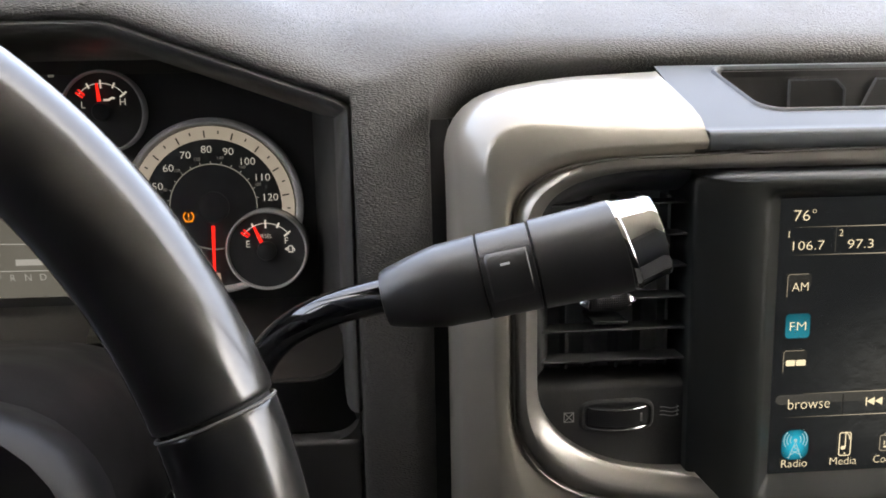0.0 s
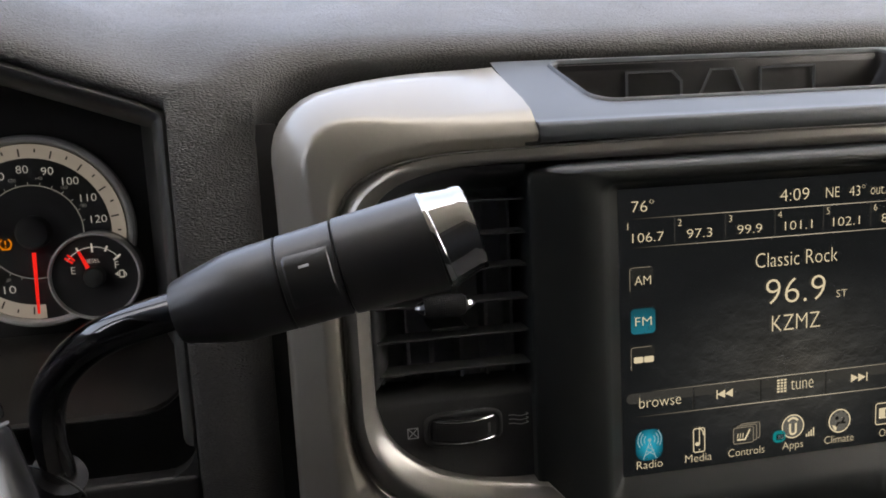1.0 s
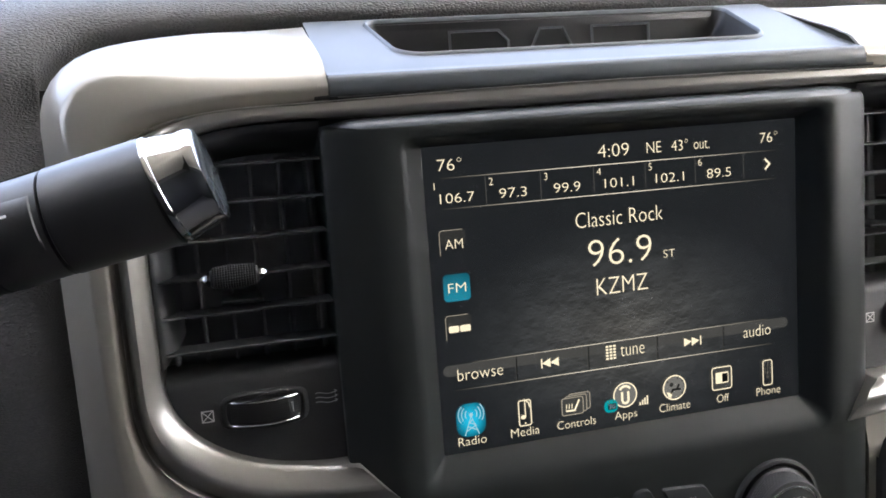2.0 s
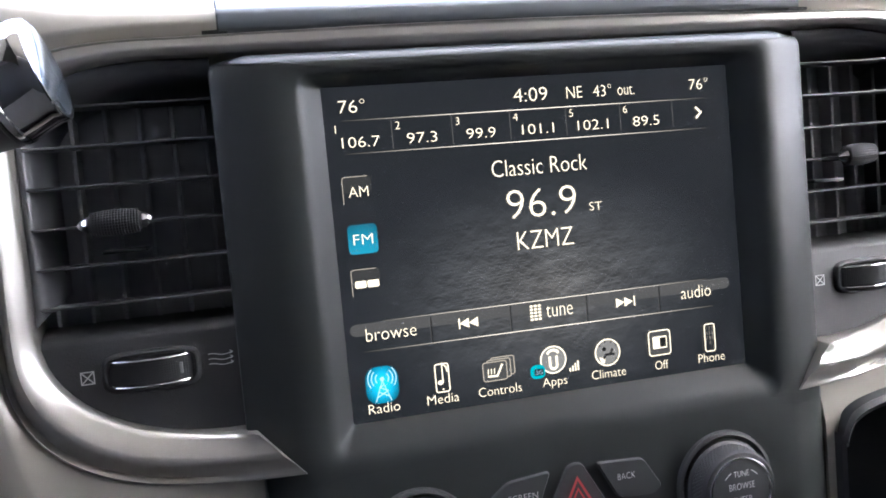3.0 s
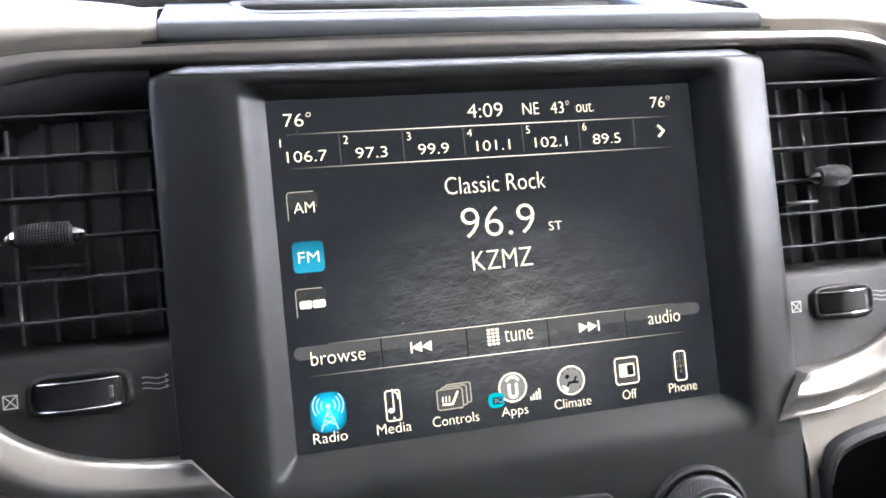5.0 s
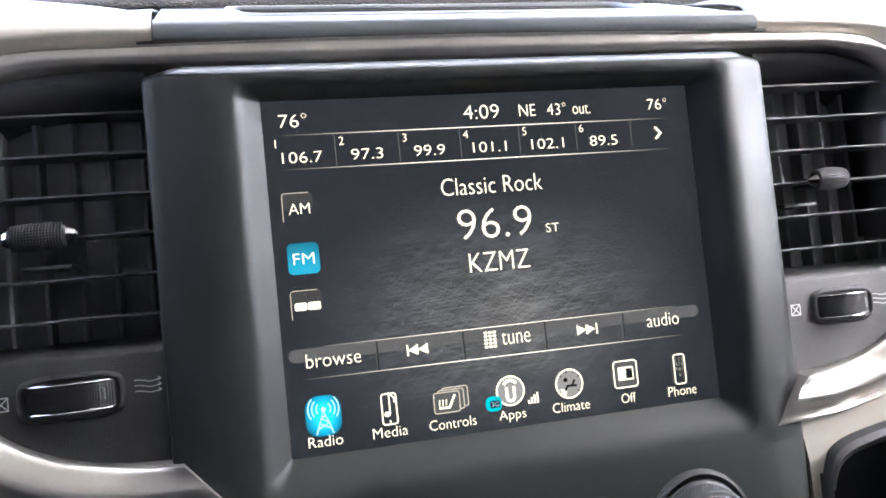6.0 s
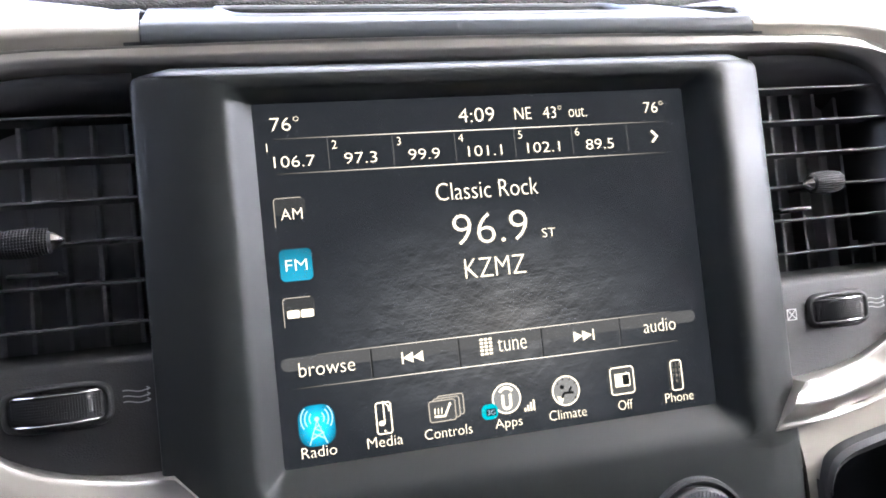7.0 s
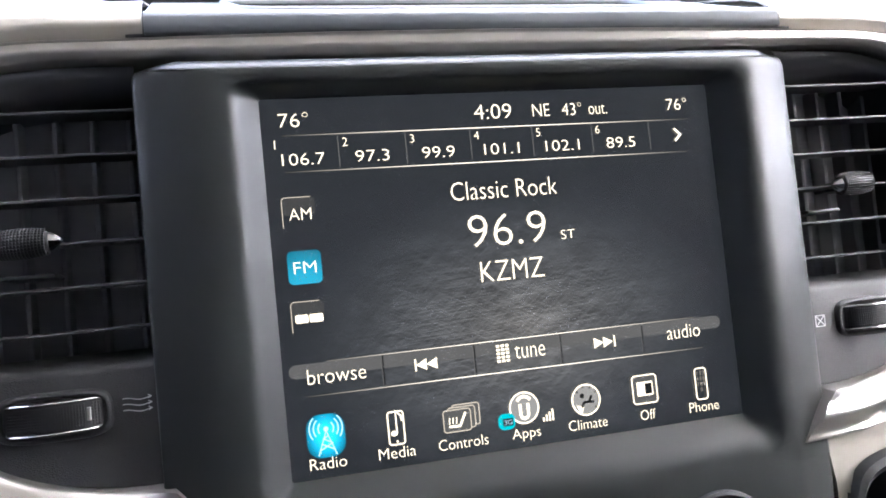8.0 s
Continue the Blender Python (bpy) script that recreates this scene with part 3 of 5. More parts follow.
def silver_panel(side, label):
    t = thing("silver_trim_panel", (side * 0.21, 0.03, -0.25), label, "trim panel", "silver dashboard trim")
    # across the panel: a lower chamfer, the front, a tight ridge, and the plane that falls back to the pad
    f = (0.0, 0.03, 0.10, 0.15, 0.34, 0.375, 0.41, 0.45, 0.52, 0.86, 0.95, 1.0)
    top_y = (0.0, -0.0008, -0.0034, -0.0036, 0.0040, 0.0056, 0.0078, 0.0115, 0.0168, 0.0533, 0.0630, 0.068)
    left_y = (0.0, -0.0008, -0.0038, -0.0042, -0.0040, -0.0036, -0.0030, -0.0022, -0.0010, 0.0060, 0.016, 0.060)
    low_y = (0.0, -0.0008, -0.0035, -0.0037, -0.0037, -0.0037, -0.0037, -0.0037, -0.0037, -0.0037, 0.0, 0.012) if side > 0 else (0.0, -0.0008, -0.0030, 0.0, 0.0140, 0.0165, 0.0190, 0.0215, 0.0265, 0.050, 0.056, 0.060)
    inner = [(-0.1221, 0.0846), (-0.13, 0.0843)] + corner(-0.137, 0.053, 0.0700, 0.0312, 2.8, 90, 180, N)
    outer = [(-0.1221, 0.1215), (-0.128, 0.1212)] + shoulder(N)
    kinds = [(1, 0, 0)] * 2 + [(1 - k / N, k / N, 0) for k in range(N + 1)]
    inner += corner(-0.125, -0.020, 0.0820, 0.0588, 2.5, 180, 270, N) + [(-0.1225, -0.0789)]
    half = N // 2
    for k in range(N + 1):
        if k <= half:
            outer.append((-0.2300, -0.020 - 0.23 * (k / half) ** 1.2))
            kinds.append((0, 1, 0))
        else:
            outer.append((-0.2300 + 0.1075 * (k - half) / (N - half), -0.25))
            kinds.append((0, max(0, 1 - (k - half) / 3), min(1, (k - half) / 3)))
    outer.append((-0.1225, -0.25))
    kinds.append((0, 0, 1))
    rows = []
    for i, ((xi, zi), (xo, zo), (a, b, c)) in enumerate(zip(inner, outer, kinds)):
        b = min(1.0, b ** 0.7) if a else b
        a = 1 - b - c
        # the ridge swings out round the upper corner
        ridge = 0.43 - 0.05 * b + 0.25 * math.exp(-((i - 2 - 0.62 * N) / (0.26 * N)) ** 2)
        at = [q * ridge / 0.41 if q <= 0.41 else ridge + (q - 0.41) * (1 - ridge) / 0.59 for q in f]
        rows.append([(side * -(xi + (xo - xi) * q), a * ta + b * tb + c * tc, zi + (zo - zi) * q) for q, ta, tb, tc in zip(at, top_y, left_y, low_y)])
    bm = loft(rows)
    if side > 0:
        # the opening of the storage cubby
        hole = [(0.1290, -0.26), (0.1300, -0.115), (0.1345, -0.100), (0.1420, -0.0950), (0.168, -0.0905), (0.203, -0.0860), (0.217, -0.090), (0.2200, -0.105), (0.2200, -0.26)]
        for (ax, az), (bx, bz) in zip(hole, hole[1:]):
            bmesh.ops.bisect_plane(bm, geom=bm.verts[:] + bm.edges[:] + bm.faces[:], plane_co=(ax, 0, az), plane_no=(bz - az, 0, ax - bx))
        inside = [face for face in bm.faces if all((face.calc_center_median().x - ax) * (bz - az) - (face.calc_center_median().z - az) * (bx - ax) > 0 for (ax, az), (bx, bz) in zip(hole, hole[1:]))]
        bmesh.ops.delete(bm, geom=inside, context="FACES")
    part("panel", thick(bm, 0.002), SILVER, t, smooth=60)
    return t


left_panel = silver_panel(-1, "satin silver plastic trim panel wrapping the driver-side vent")
right_panel = silver_panel(1, "satin silver plastic trim panel wrapping the passenger-side vent")


def ring():
    t = thing("vent_ring_trim", (0, 0.02, -0.079), "pewter-coloured ring trim framing both air vents", "trim")
    # a thin outer lip, a hollow, and a crest that falls away towards the vent
    f = (0.0, 0.0, 0.03, 0.07, 0.13, 0.22, 0.31, 0.39, 0.47, 0.58, 0.72, 0.86, 0.95, 1.0, 1.0)
    y = (0.006, -0.0012, -0.0018, -0.0012, 0.0000, -0.0020, -0.0036, -0.0048, -0.0056, -0.0048, -0.0032, -0.0014, -0.0002, 0.0014, 0.024)
    plane = (0.006, -0.0042, -0.0047, -0.0045, -0.0040, -0.0041, -0.0042, -0.0043, -0.0044, -0.0046, -0.0043, -0.0034, -0.0027, -0.0012, 0.024)
    a = outer_line(-1)[::-1] + outer_line(1)[1:]
    b = inner_line(-1)[::-1] + inner_line(1)[1:]
    rows = []
    for (xo, zo), (xi, zi) in zip(a, b):
        w = math.hypot(xo - xi, zo - zi)
        k = min(1.0, max(0.0, (w - 0.0090) / 0.0026))
        # the lower ends stand proud of the screen's frame
        end = max(0.0, min(1.0, (0.150 - abs(xo)) / 0.035)) if zo < -0.05 else 0.0
        prof = [v * k + u * (1 - k) if v < 0.02 else v for v, u in zip(y, plane)]
        # towards them the hollow fills up
        prof = [v + (min(v, -0.0034) - v) * end - 0.0052 * end if 0 < i < 13 else v for i, v in enumerate(prof)]
        rows.append([(xo + (xi - xo) * q, v, zo + (zi - zo) * q) for q, v in zip(f, prof)])
    rows = [[(px, 0.012, pz) for px, py, pz in rows[0]]] + rows + [[(px, 0.012, pz) for px, py, pz in rows[-1]]]
    part("ring", loft(rows), RING, t, smooth=55)


ring()


# ---- top tray in the middle ----
def tray():
    t = thing("centre_tray", (0, 0.03, 0.085), "blue-grey plastic cap with a shallow open tray above the touchscreen", "tray")
    X, knee_z, top_y, top_z = 0.1215, 0.0948, 0.066, 0.1213

    def surf(v):
        """Height of the sloping top at depth v."""
        return knee_z + (v - 0.002) * (top_z - knee_z) / (top_y - 0.002)

    # front face, rounded knee and the foot of the slope
    front = 0.0120
    prof = [(0.004, 0.0858), (-0.0034, 0.0860), (-0.0040, 0.0866), (-0.0040, 0.0890), (-0.0034, 0.0915), (-0.0027, 0.0931), (-0.0012, 0.0943), (0.0014, surf(0.0014) - 0.0001), (0.0045, surf(0.0045)), (front, surf(front))]
    part("front_face", loft([[(x, y, z) for y, z in prof] for x in (-X, -0.12, -0.09, -0.04, 0.0, 0.04, 0.09, 0.12, X)]), SLATE, t, smooth=50)
    for s in (-1, 1):
        part("joint_tongue", loft([[(s * x, y + 0.0024, z - 0.0010) for y, z in prof[1:]] for x in (X - 0.003, X + 0.006)]), DEEP, t, "dark tongue behind the joint")
    # the rim of the opening: narrower in front, its corners rounded
    f0, b0, xf, xb = 0.0185, 0.0690, 0.0900, 0.0975
    rim = []
    for cx, cy, r, a0 in ((xf - 0.0125, f0 + 0.0125, 0.0125, -90), (xb - 0.009, b0 - 0.006, 0.006, 0), (-xb + 0.009, b0 - 0.006, 0.006, 90), (-xf + 0.0125, f0 + 0.0125, 0.0125, 180)):
        rim += [(cx + r * math.cos(radians(a0 + 90 * k / 7)), cy + r * math.sin(radians(a0 + 90 * k / 7))) for k in range(8)]
    rim = [p for a, b in zip(rim, rim[1:] + rim[:1]) for p in ([a] if math.dist(a, b) < 0.02 else [(a[0] + (b[0] - a[0]) * k / 8, a[1] + (b[1] - a[1]) * k / 8) for k in range(8)])]
    my = (f0 + b0) / 2

    def inset(d):
        """The rim drawn in by d, straight towards its long axis and its ends."""
        return [(px * (1 - d / xb), my + (py - my) * (1 - 1.6 * d / (b0 - f0))) for px, py in rim]

    land = []
    for px, py in rim:
        k = min(X / max(1e-9, abs(px)), (0.0735 - my) / (py - my) if py > my else (my - front) / max(1e-9, my - py))
        land.append((px * k, my + (py - my) * k))
    rows = [[(x, y, surf(y)) for x, y in land], [(x, y, surf(y)) for x, y in rim]]
    part("land", loft(rows, True), SLATE, t, "sloping blue-grey surround", smooth=20)
    for s in (-1, 1):
        part("corner_land", loft([[(s * x, y, surf(y) - 0.0002) for x in (0.0985, X)] for y in (front, 0.0735)]), SLATE, t)
    out = [(px * 1.006, my + (py - my) * 1.02) for px, py in rim]
    rows = [[(x, y, surf(y)) for x, y in out], [(x, y, surf(y) + 0.0010) for x, y in rim], [(x, y, surf(y) + 0.0013) for x, y in inset(0.0006)], [(x, y, surf(y) + 0.0008) for x, y in inset(0.0011)], [(x, y, surf(y) - 0.0004) for x, y in inset(0.0014)]]
    part("lip", loft(rows, True), SLATE, t, "raised blue-grey rim", smooth=60)
    # the hollow: rounded ends, leaning walls and a floor
    rows = [[(x, y, surf(y) - 0.0002) for x, y in inset(0.0013)], [(x, y, surf(y) - 0.004) for x, y in inset(0.0028)]]
    for d, z in ((0.0075, 0.0945), (0.0095, 0.0870), (0.0125, 0.0830), (0.0180, 0.0815)):
        rows.append([(x * (1 - max(0.0, y - 0.03) * 2.2), 0.0655 if oy > b0 - 0.0045 else y, min(z + 0.25 * max(0.0, y - 0.045) * (z > 0.084), surf(y) - 0.005)) for (x, y), (_, oy) in zip(inset(d), rim)])
    part("hollow", loft(rows, True), HUB, t, "matt black hollow", smooth=50)
    part("hollow_floor", boxed((-0.090, 0.022, 0.0775), (0.090, 0.070, 0.0812)), HUB, t)
    part("hollow_back", boxed((-0.0885, 0.0668, 0.080), (0.0885, 0.0715, surf(0.0668) - 0.0008), 0.0006), HUB, t, "matt black back wall")
    # raised emblem: plain outlined blocks, their slate colour imitating grey edge highlights
    y = 0.0644
    shapes = [[(-0.0535, 0.092), (-0.0535, 0.1160), (-0.0290, 0.1160), (-0.0240, 0.1110), (-0.0240, 0.092)],
              [(-0.0195, 0.092), (-0.0075, 0.1160), (0.0045, 0.1160), (0.0165, 0.092)],
              [(0.0200, 0.092), (0.0200, 0.1160), (0.051, 0.1160), (0.051, 0.092)]]
    for s in shapes:
        part("emblem_block", thick(strokes([s + [s[0]]], 0.0010, y), 0.0012), SLATE, t, "raised outline of an emblem block, paled for edge highlights")


tray()


# ---- touchscreen ----
def rect_ring(hw, top, bottom, r, y, n=6):
    pts = []
    for cx, cz, a0 in ((hw - r, top - r, 0), (-hw + r, top - r, 90), (-hw + r, bottom + r, 180), (hw - r, bottom + r, 270)):
        pts += [(cx + r * math.cos(radians(a0 + 90 * k / n)), y, cz + r * math.sin(radians(a0 + 90 * k / n))) for k in range(n + 1)]
    return pts


def display():
    t = thing("touchscreen", (0, 0.02, -0.080), "black-framed dashboard touchscreen lit with a radio menu", "touchscreen")
    rows = [rect_ring(0.0865, 0.0635, -0.0655, 0.0008, 0.0008), rect_ring(0.0878, 0.0647, -0.0672, 0.0015, 0.0), rect_ring(0.0935, 0.0668, -0.0738, 0.004, -0.0054),
            rect_ring(0.0955, 0.0676, -0.0768, 0.005, -0.0068), rect_ring(0.0978, 0.0684, -0.0802, 0.006, -0.0078)]
    wide = [(0.1030, 0.0700, -0.0082), (0.1070, 0.0708, -0.0076), (0.1130, 0.0716, -0.0060), (0.1200, 0.0722, -0.0036), (0.1236, 0.0727, -0.0024), (0.1244, 0.0732, -0.0018), (0.1247, 0.0740, -0.0006), (0.1247, 0.0742, 0.035)]
    for hw, top, y in wide:
        k = (hw - 0.103) / 0.0216
        # the upper corners are cut off slantwise, the lower edge runs on into the button panel
        ring_pts = rect_ring(hw, top + 0.0022, -0.0815, 0.004 + 0.002 * k, y)
        out = []
        for x, yy, z in ring_pts:
            lift = max(0.0, abs(x) - 0.1105) / 0.0141
            if z > 0.06:
                z = min(z, top + 0.0029 - 0.0031 * lift)
            out.append((x * (1.012 if x < 0 else 0.988) - 0.0008, yy, z))
        # below, the sides run straight down behind the ends of the ring trim
        for j in range(7):
            for i, s in ((14 + j, -1), (27 - j, 1)):
                out[i] = ((-(1.012 * hw + 0.0008) if s < 0 else 0.988 * hw - 0.0008) if j < 4 else s * min(hw, 0.1218), y, -0.0600 - 0.0252 * j / 6)
        rows.append(out)
    part("housing", loft(rows, True), HOUSING, t, "soft black plastic frame", smooth=62)
    rows = []
    for y, z in ((-0.0079, 0.0727), (-0.0072, 0.0742), (-0.0052, 0.0760), (-0.002, 0.0769), (0.002, 0.0772), (0.03, 0.0772)):
        row = []
        for x in (-0.1240, -0.1205, -0.1165, -0.1125, -0.06, 0.0, 0.06, 0.1065, 0.1105, 0.1145, 0.1182):
            k = max(0.0, (abs(x) - (0.1125 if x < 0 else 0.1065)) / 0.0117)
            row.append((x, y + (0.0008 - y) * k ** 1.3 if y < 0.01 else y, z + (0.0749 - z) * k))
        rows.append(row)
    part("top_strip", loft(rows), SLATE, t, "blue-grey bevel along the top")
    s = part("screen", plate(round_rect(-0.0868, -0.0658, 0.0868, 0.0638, 0.001), 0.0006, 0.004), PICTURE, t, "lit slate-grey screen picture", smooth=0)
    Y = -0.0001

    def word(text, x, z, w, h, m=TEXT, y=Y - 0.0002):
        return word_at(text, x / 1000, z / 1000, w / 1000 if w else None, h / 1000, y, s, m)

    def lines(name, ls, w, m=TEXT, y=Y - 0.0002):
        return part(name, strokes([[(a / 1000, b / 1000) for a, b in l] for l in ls], w / 1000, y), m, s, smooth=0)

    def fill(name, outline, m, y=Y):
        bm = bmesh.new()
        bm.faces.new([bm.verts.new((a / 1000, y, b / 1000)) for a, b in outline])
        return part(name, bm, m, s, smooth=0)

    # status line
    word("76°", -75.7, 56.3, 10.2, 5.0)
    word("4:09", -3.2, 56.4, 14.4, 5.4)
    word("NE", 15.8, 56.2, 6.8, 4.6)
    word("43°", 28.2, 56.2, 8.0, 4.8)
    word("out.", 38.9, 55.6, 7.6, 3.6)
    word("76°", 72.6, 56.4, 8.8, 4.6)
    # presets
    lines("screen_line", [[(-80, 50.9), (78, 50.3)]], 0.30, FADE)
    lines("screen_line", [[(-80, 38.3), (76, 37.6)]], 0.30, FADE)
    for k, text in enumerate(("106.7", "97.3", "99.9", "101.1", "102.1", "89.5")):
        x = 24.1 * k
        word(str(k + 1), -82.7 + x, 47.9, None, 3.0)
        word(text, -73.4 + x, 42.6, 14.6 if k == 0 else (12.0 if k in (1, 2, 5) else 13.6), 4.0)
        lines("screen_line", [[(-61.0 + x, 50.2), (-61.0 + x, 39.0)]], 0.25, FAINT)
    lines("screen_arrow", [[(70.4, 46.8), (72.8, 44.4), (70.4, 42.0)]], 0.9)
    # station
    word("Classic Rock", -1.7, 27.9, 41.0, 6.6)
    word("96.9", -2.1, 13.1, 30.0, 11.6)
    word("ST", 21.3, 9.3, 5.6, 3.4)
    word("KZMZ", -1.8, -1.7, 24.4, 7.2)
    # band buttons
    for z, text in ((23.9, "AM"), (5.6, "FM"), (-11.7, "")):
        if text == "FM":
            fill("screen_button", round_rect(-82.0, z - 5.7, -70.5, z + 5.7, 1.8), BLUE)
        else:
            fill("screen_button", round_rect(-82.0, z - 0.5, -71.0, z + 5.6, 1.2), DIMPIX)
            lines("screen_line", [[(-82.2, z - 4.6), (-82.2, z + 4.6)] + arc(-81.0, z + 4.5, 1.2, 180, 90, 5) + [(-72.4, z + 5.7)]], 0.28, LINE)
        if text:
            word(text, -76.2, z - 0.1, 7.6, 3.9)
    # an unlettered maker's mark
    fill("screen_mark", round_rect(-81.0, -13.2, -76.6, -10.4, 0.6), TEXT, Y - 0.0002)
    fill("screen_mark", round_rect(-76.2, -13.2, -71.6, -10.4, 0.6), TEXT, Y - 0.0002)
    # tuning row
    edges = (-84.8, -52.6, -19.4, 13.8, 47.1, 81.0)
    for a, b in zip(edges, edges[1:]):
        r = 2.4
        o = [(a + 0.25, -31.6), (b - 0.25, -31.6), (b - 0.25, -27.0), (a + 0.25, -27.0)]
        if a < -80:
            o = [(b - 0.25, -31.6), (b - 0.25, -27.0)] + arc(a + r, -27.0 - r, r, 90, 270, 8)
        if b > 80:
            o = [(a + 0.25, -31.6)] + arc(b - r, -27.0 - r, r, -90, 90, 8) + [(a + 0.25, -27.0)]
        fill("screen_button", o, SHEEN)
        if -60 < a:
            lines("screen_line", [[(a, -27.0), (a, -38.0)]], 0.5, BLACKPIX)
            lines("screen_line", [[(a - 0.4, -27.0), (a - 0.4, -38.0)]], 0.15, FAINT)
    lines("screen_line", [[(-80, -38.0), (-40, -38.1), (0, -38.2), (40, -38.4), (72, -38.6)]], 0.30, FADE)
    lines("screen_line", [[(-72, -26.8), (70, -26.7)]], 0.24, FADE)
    word("browse", -68.8, -31.6, 20.0, 5.0)
    word("audio", 64.5, -31.4, 14.2, 5.2)
    word("tune", 1.6, -31.7, 11.6, 4.6)
    for ix in range(3):
        for iz in range(5):
            fill("screen_key", round_rect(-11.2 + ix * 1.75, -34.6 + iz * 1.35, -9.9 + ix * 1.75, -33.7 + iz * 1.35, 0.1, 1), TEXT, Y - 0.0002)
    for sgn, x in ((-1, -36.6), (1, 30.8)):
        for d in (-2.2, 1.6):
            fill("screen_arrow", [(x + d - sgn * 1.9 + 0.3 * sgn, -29.9), (x + d + sgn * 2.0 + 0.3 * sgn, -31.9), (x + d - sgn * 1.9 + 0.3 * sgn, -33.9)], TEXT, Y - 0.0002)
        lines("screen_arrow", [[(x + sgn * 4.6, -29.8), (x + sgn * 4.6, -34.0)]], 0.6)
    # menu icons
    for text, x, w in (("Radio", -74.3, 12.4), ("Media", -50.5, 13.0), ("Controls", -26.6, 18.2), ("Apps", -2.9, 10.8), ("Climate", 21.3, 15.4), ("Off", 45.9, 6.2), ("Phone", 69.8, 12.6)):
        word(text, x, -60.7 - (0.5 if text in ("Apps",) else 0), w, 4.6 if text == "Apps" else 3.7)
    fill("icon_glow", round_rect(-80.8, -58.9, -67.8, -44.4, 4.6), CYAN)
    lines("icon", [[(-77.3, -58.2), (-74.2, -50.0), (-71.1, -58.2)], [(-76.6, -56.4), (-72.3, -54.2), (-75.2, -52.6), (-73.6, -51.6)], [(-71.8, -56.4), (-76.1, -54.2)]], 0.45, PALE)
    lines("icon", [arc(-74.2, -49.2, r, a, a + 80, 8) for r in (2.6, 4.2, 5.6) for a in (-35, 135)], 0.45, PALE)
    fill("icon", arc(-74.2, -49.4, 0.9, 0, 330, 10), PALE, Y - 0.0002)
    lines("icon", [[*round_rect(-52.9, -58.0, -47.4, -46.8, 0.9, 3), (-47.4, -47.7)]], 0.5)
    lines("icon", [[(-50.0, -54.2), (-50.0, -46.6), (-48.2, -48.4), (-48.0, -50.2)]], 0.55)
    fill("icon", arc(-51.0, -54.2, 1.2, 0, 330, 10, 0.95), TEXT, Y - 0.0002)
    fill("icon", arc(-50.1, -57.0, 0.4, 0, 330, 8), TEXT, Y - 0.0002)
    for k in (2, 1, 0):
        dx, dz = 1.7 * k, 0.8 * k
        fill("icon_card", round_rect(-33.2 + dx, -56.6 + dz, -23.2 + dx, -49.0 + dz, 0.9, 3), CARD, Y - 0.0001 * (3 - k))
        lines("icon", [[*round_rect(-33.2 + dx, -56.6 + dz, -23.2 + dx, -49.0 + dz, 0.9, 3), (-23.2 + dx, -49.9 + dz)]], 0.4, LINE, Y - 0.0001 * (3 - k) - 0.00005)
    lines("icon", [[(-31.4, -54.6), (-27.4, -54.8), (-25.0, -50.2)]], 0.8, TEXT, Y - 0.0005)
    lines("icon", [[(-31.2 + k, -53.8), (-31.0 + k, -51.6)] for k in (0, 1.3, 2.6)], 0.4, TEXT, Y - 0.0005)
    fill("icon_disc", arc(-2.9, -51.7, 5.4, 0, 350, 30), GREYPIX, Y)
    lines("icon", [arc(-2.9, -51.7, 5.5, 0, 360, 32)], 0.6)
    lines("icon", [[(-4.4, -50.2), (-4.4, -54.2)] + arc(-2.9, -54.0, 1.5, 180, 360, 8) + [(-1.4, -50.2)], arc(-2.9, -50.6, 2.9, 30, 150, 8)], 1.1)
    fill("icon_badge", round_rect(-13.2, -58.6, -6.8, -52.9, 2.2), TEAL, Y - 0.0003)
    fill("icon_badge", round_rect(-11.5, -57.3, -7.6, -54.6, 0.4), BLACKPIX, Y - 0.00045)
    word("3G", -9.55, -55.95, 2.9, 1.7, m=PALE, y=Y - 0.0006)
    lines("icon", [[(4.2 + 1.2 * k, -57.6), (4.2 + 1.2 * k, -56.2 + 0.9 * k)] for k in range(4)], 0.7)
    fill("icon_disc", arc(21.4, -52.0, 5.0, 0, 350, 30), GREYPIX, Y)
    lines("icon", [arc(21.4, -52.0, 5.5, 0, 360, 32)], 0.65)
    lines("icon", [[(21.4 + 4.2 * math.cos(a), -52.0 + 4.2 * math.sin(a)), (21.4 + 5.4 * math.cos(a), -52.0 + 5.4 * math.sin(a))] for a in (0.6, 1.2, 1.8, 2.4, 5.6)], 0.4, BLACKPIX, Y - 0.0005)
    lines("icon", [[(19.4, -54.6), (20.4, -52.8), (22.4, -52.8), (23.6, -50.6)], [(22.4, -52.8), (24.4, -53.0)]], 0.9, BLACKPIX, Y - 0.0005)
    fill("icon", arc(19.8, -50.4, 0.9, 0, 330, 10), BLACKPIX, Y - 0.0005)
    fill("icon", [(17.4, -53.6), (20.2, -54.4), (19.4, -56.6), (18.2, -55.8)], TEXT, Y - 0.0004)
    fill("icon_card", round_rect(40.6, -56.4, 50.6, -46.0, 1.2, 4), CARD, Y)
    lines("icon", [[*round_rect(40.6, -56.4, 50.6, -46.0, 1.2, 4), (50.6, -47.2)]], 0.5)
    fill("icon", round_rect(42.4, -53.6, 49.0, -48.4, 0.3, 2), TEXT, Y - 0.0002)
    fill("icon", round_rect(45.6, -53.0, 48.5, -49.0, 0.1, 1), BLACKPIX, Y - 0.0004)
    lines("icon", [[*round_rect(67.2, -58.0, 72.0, -46.2, 1.1, 4), (72.0, -47.3)]], 0.5)
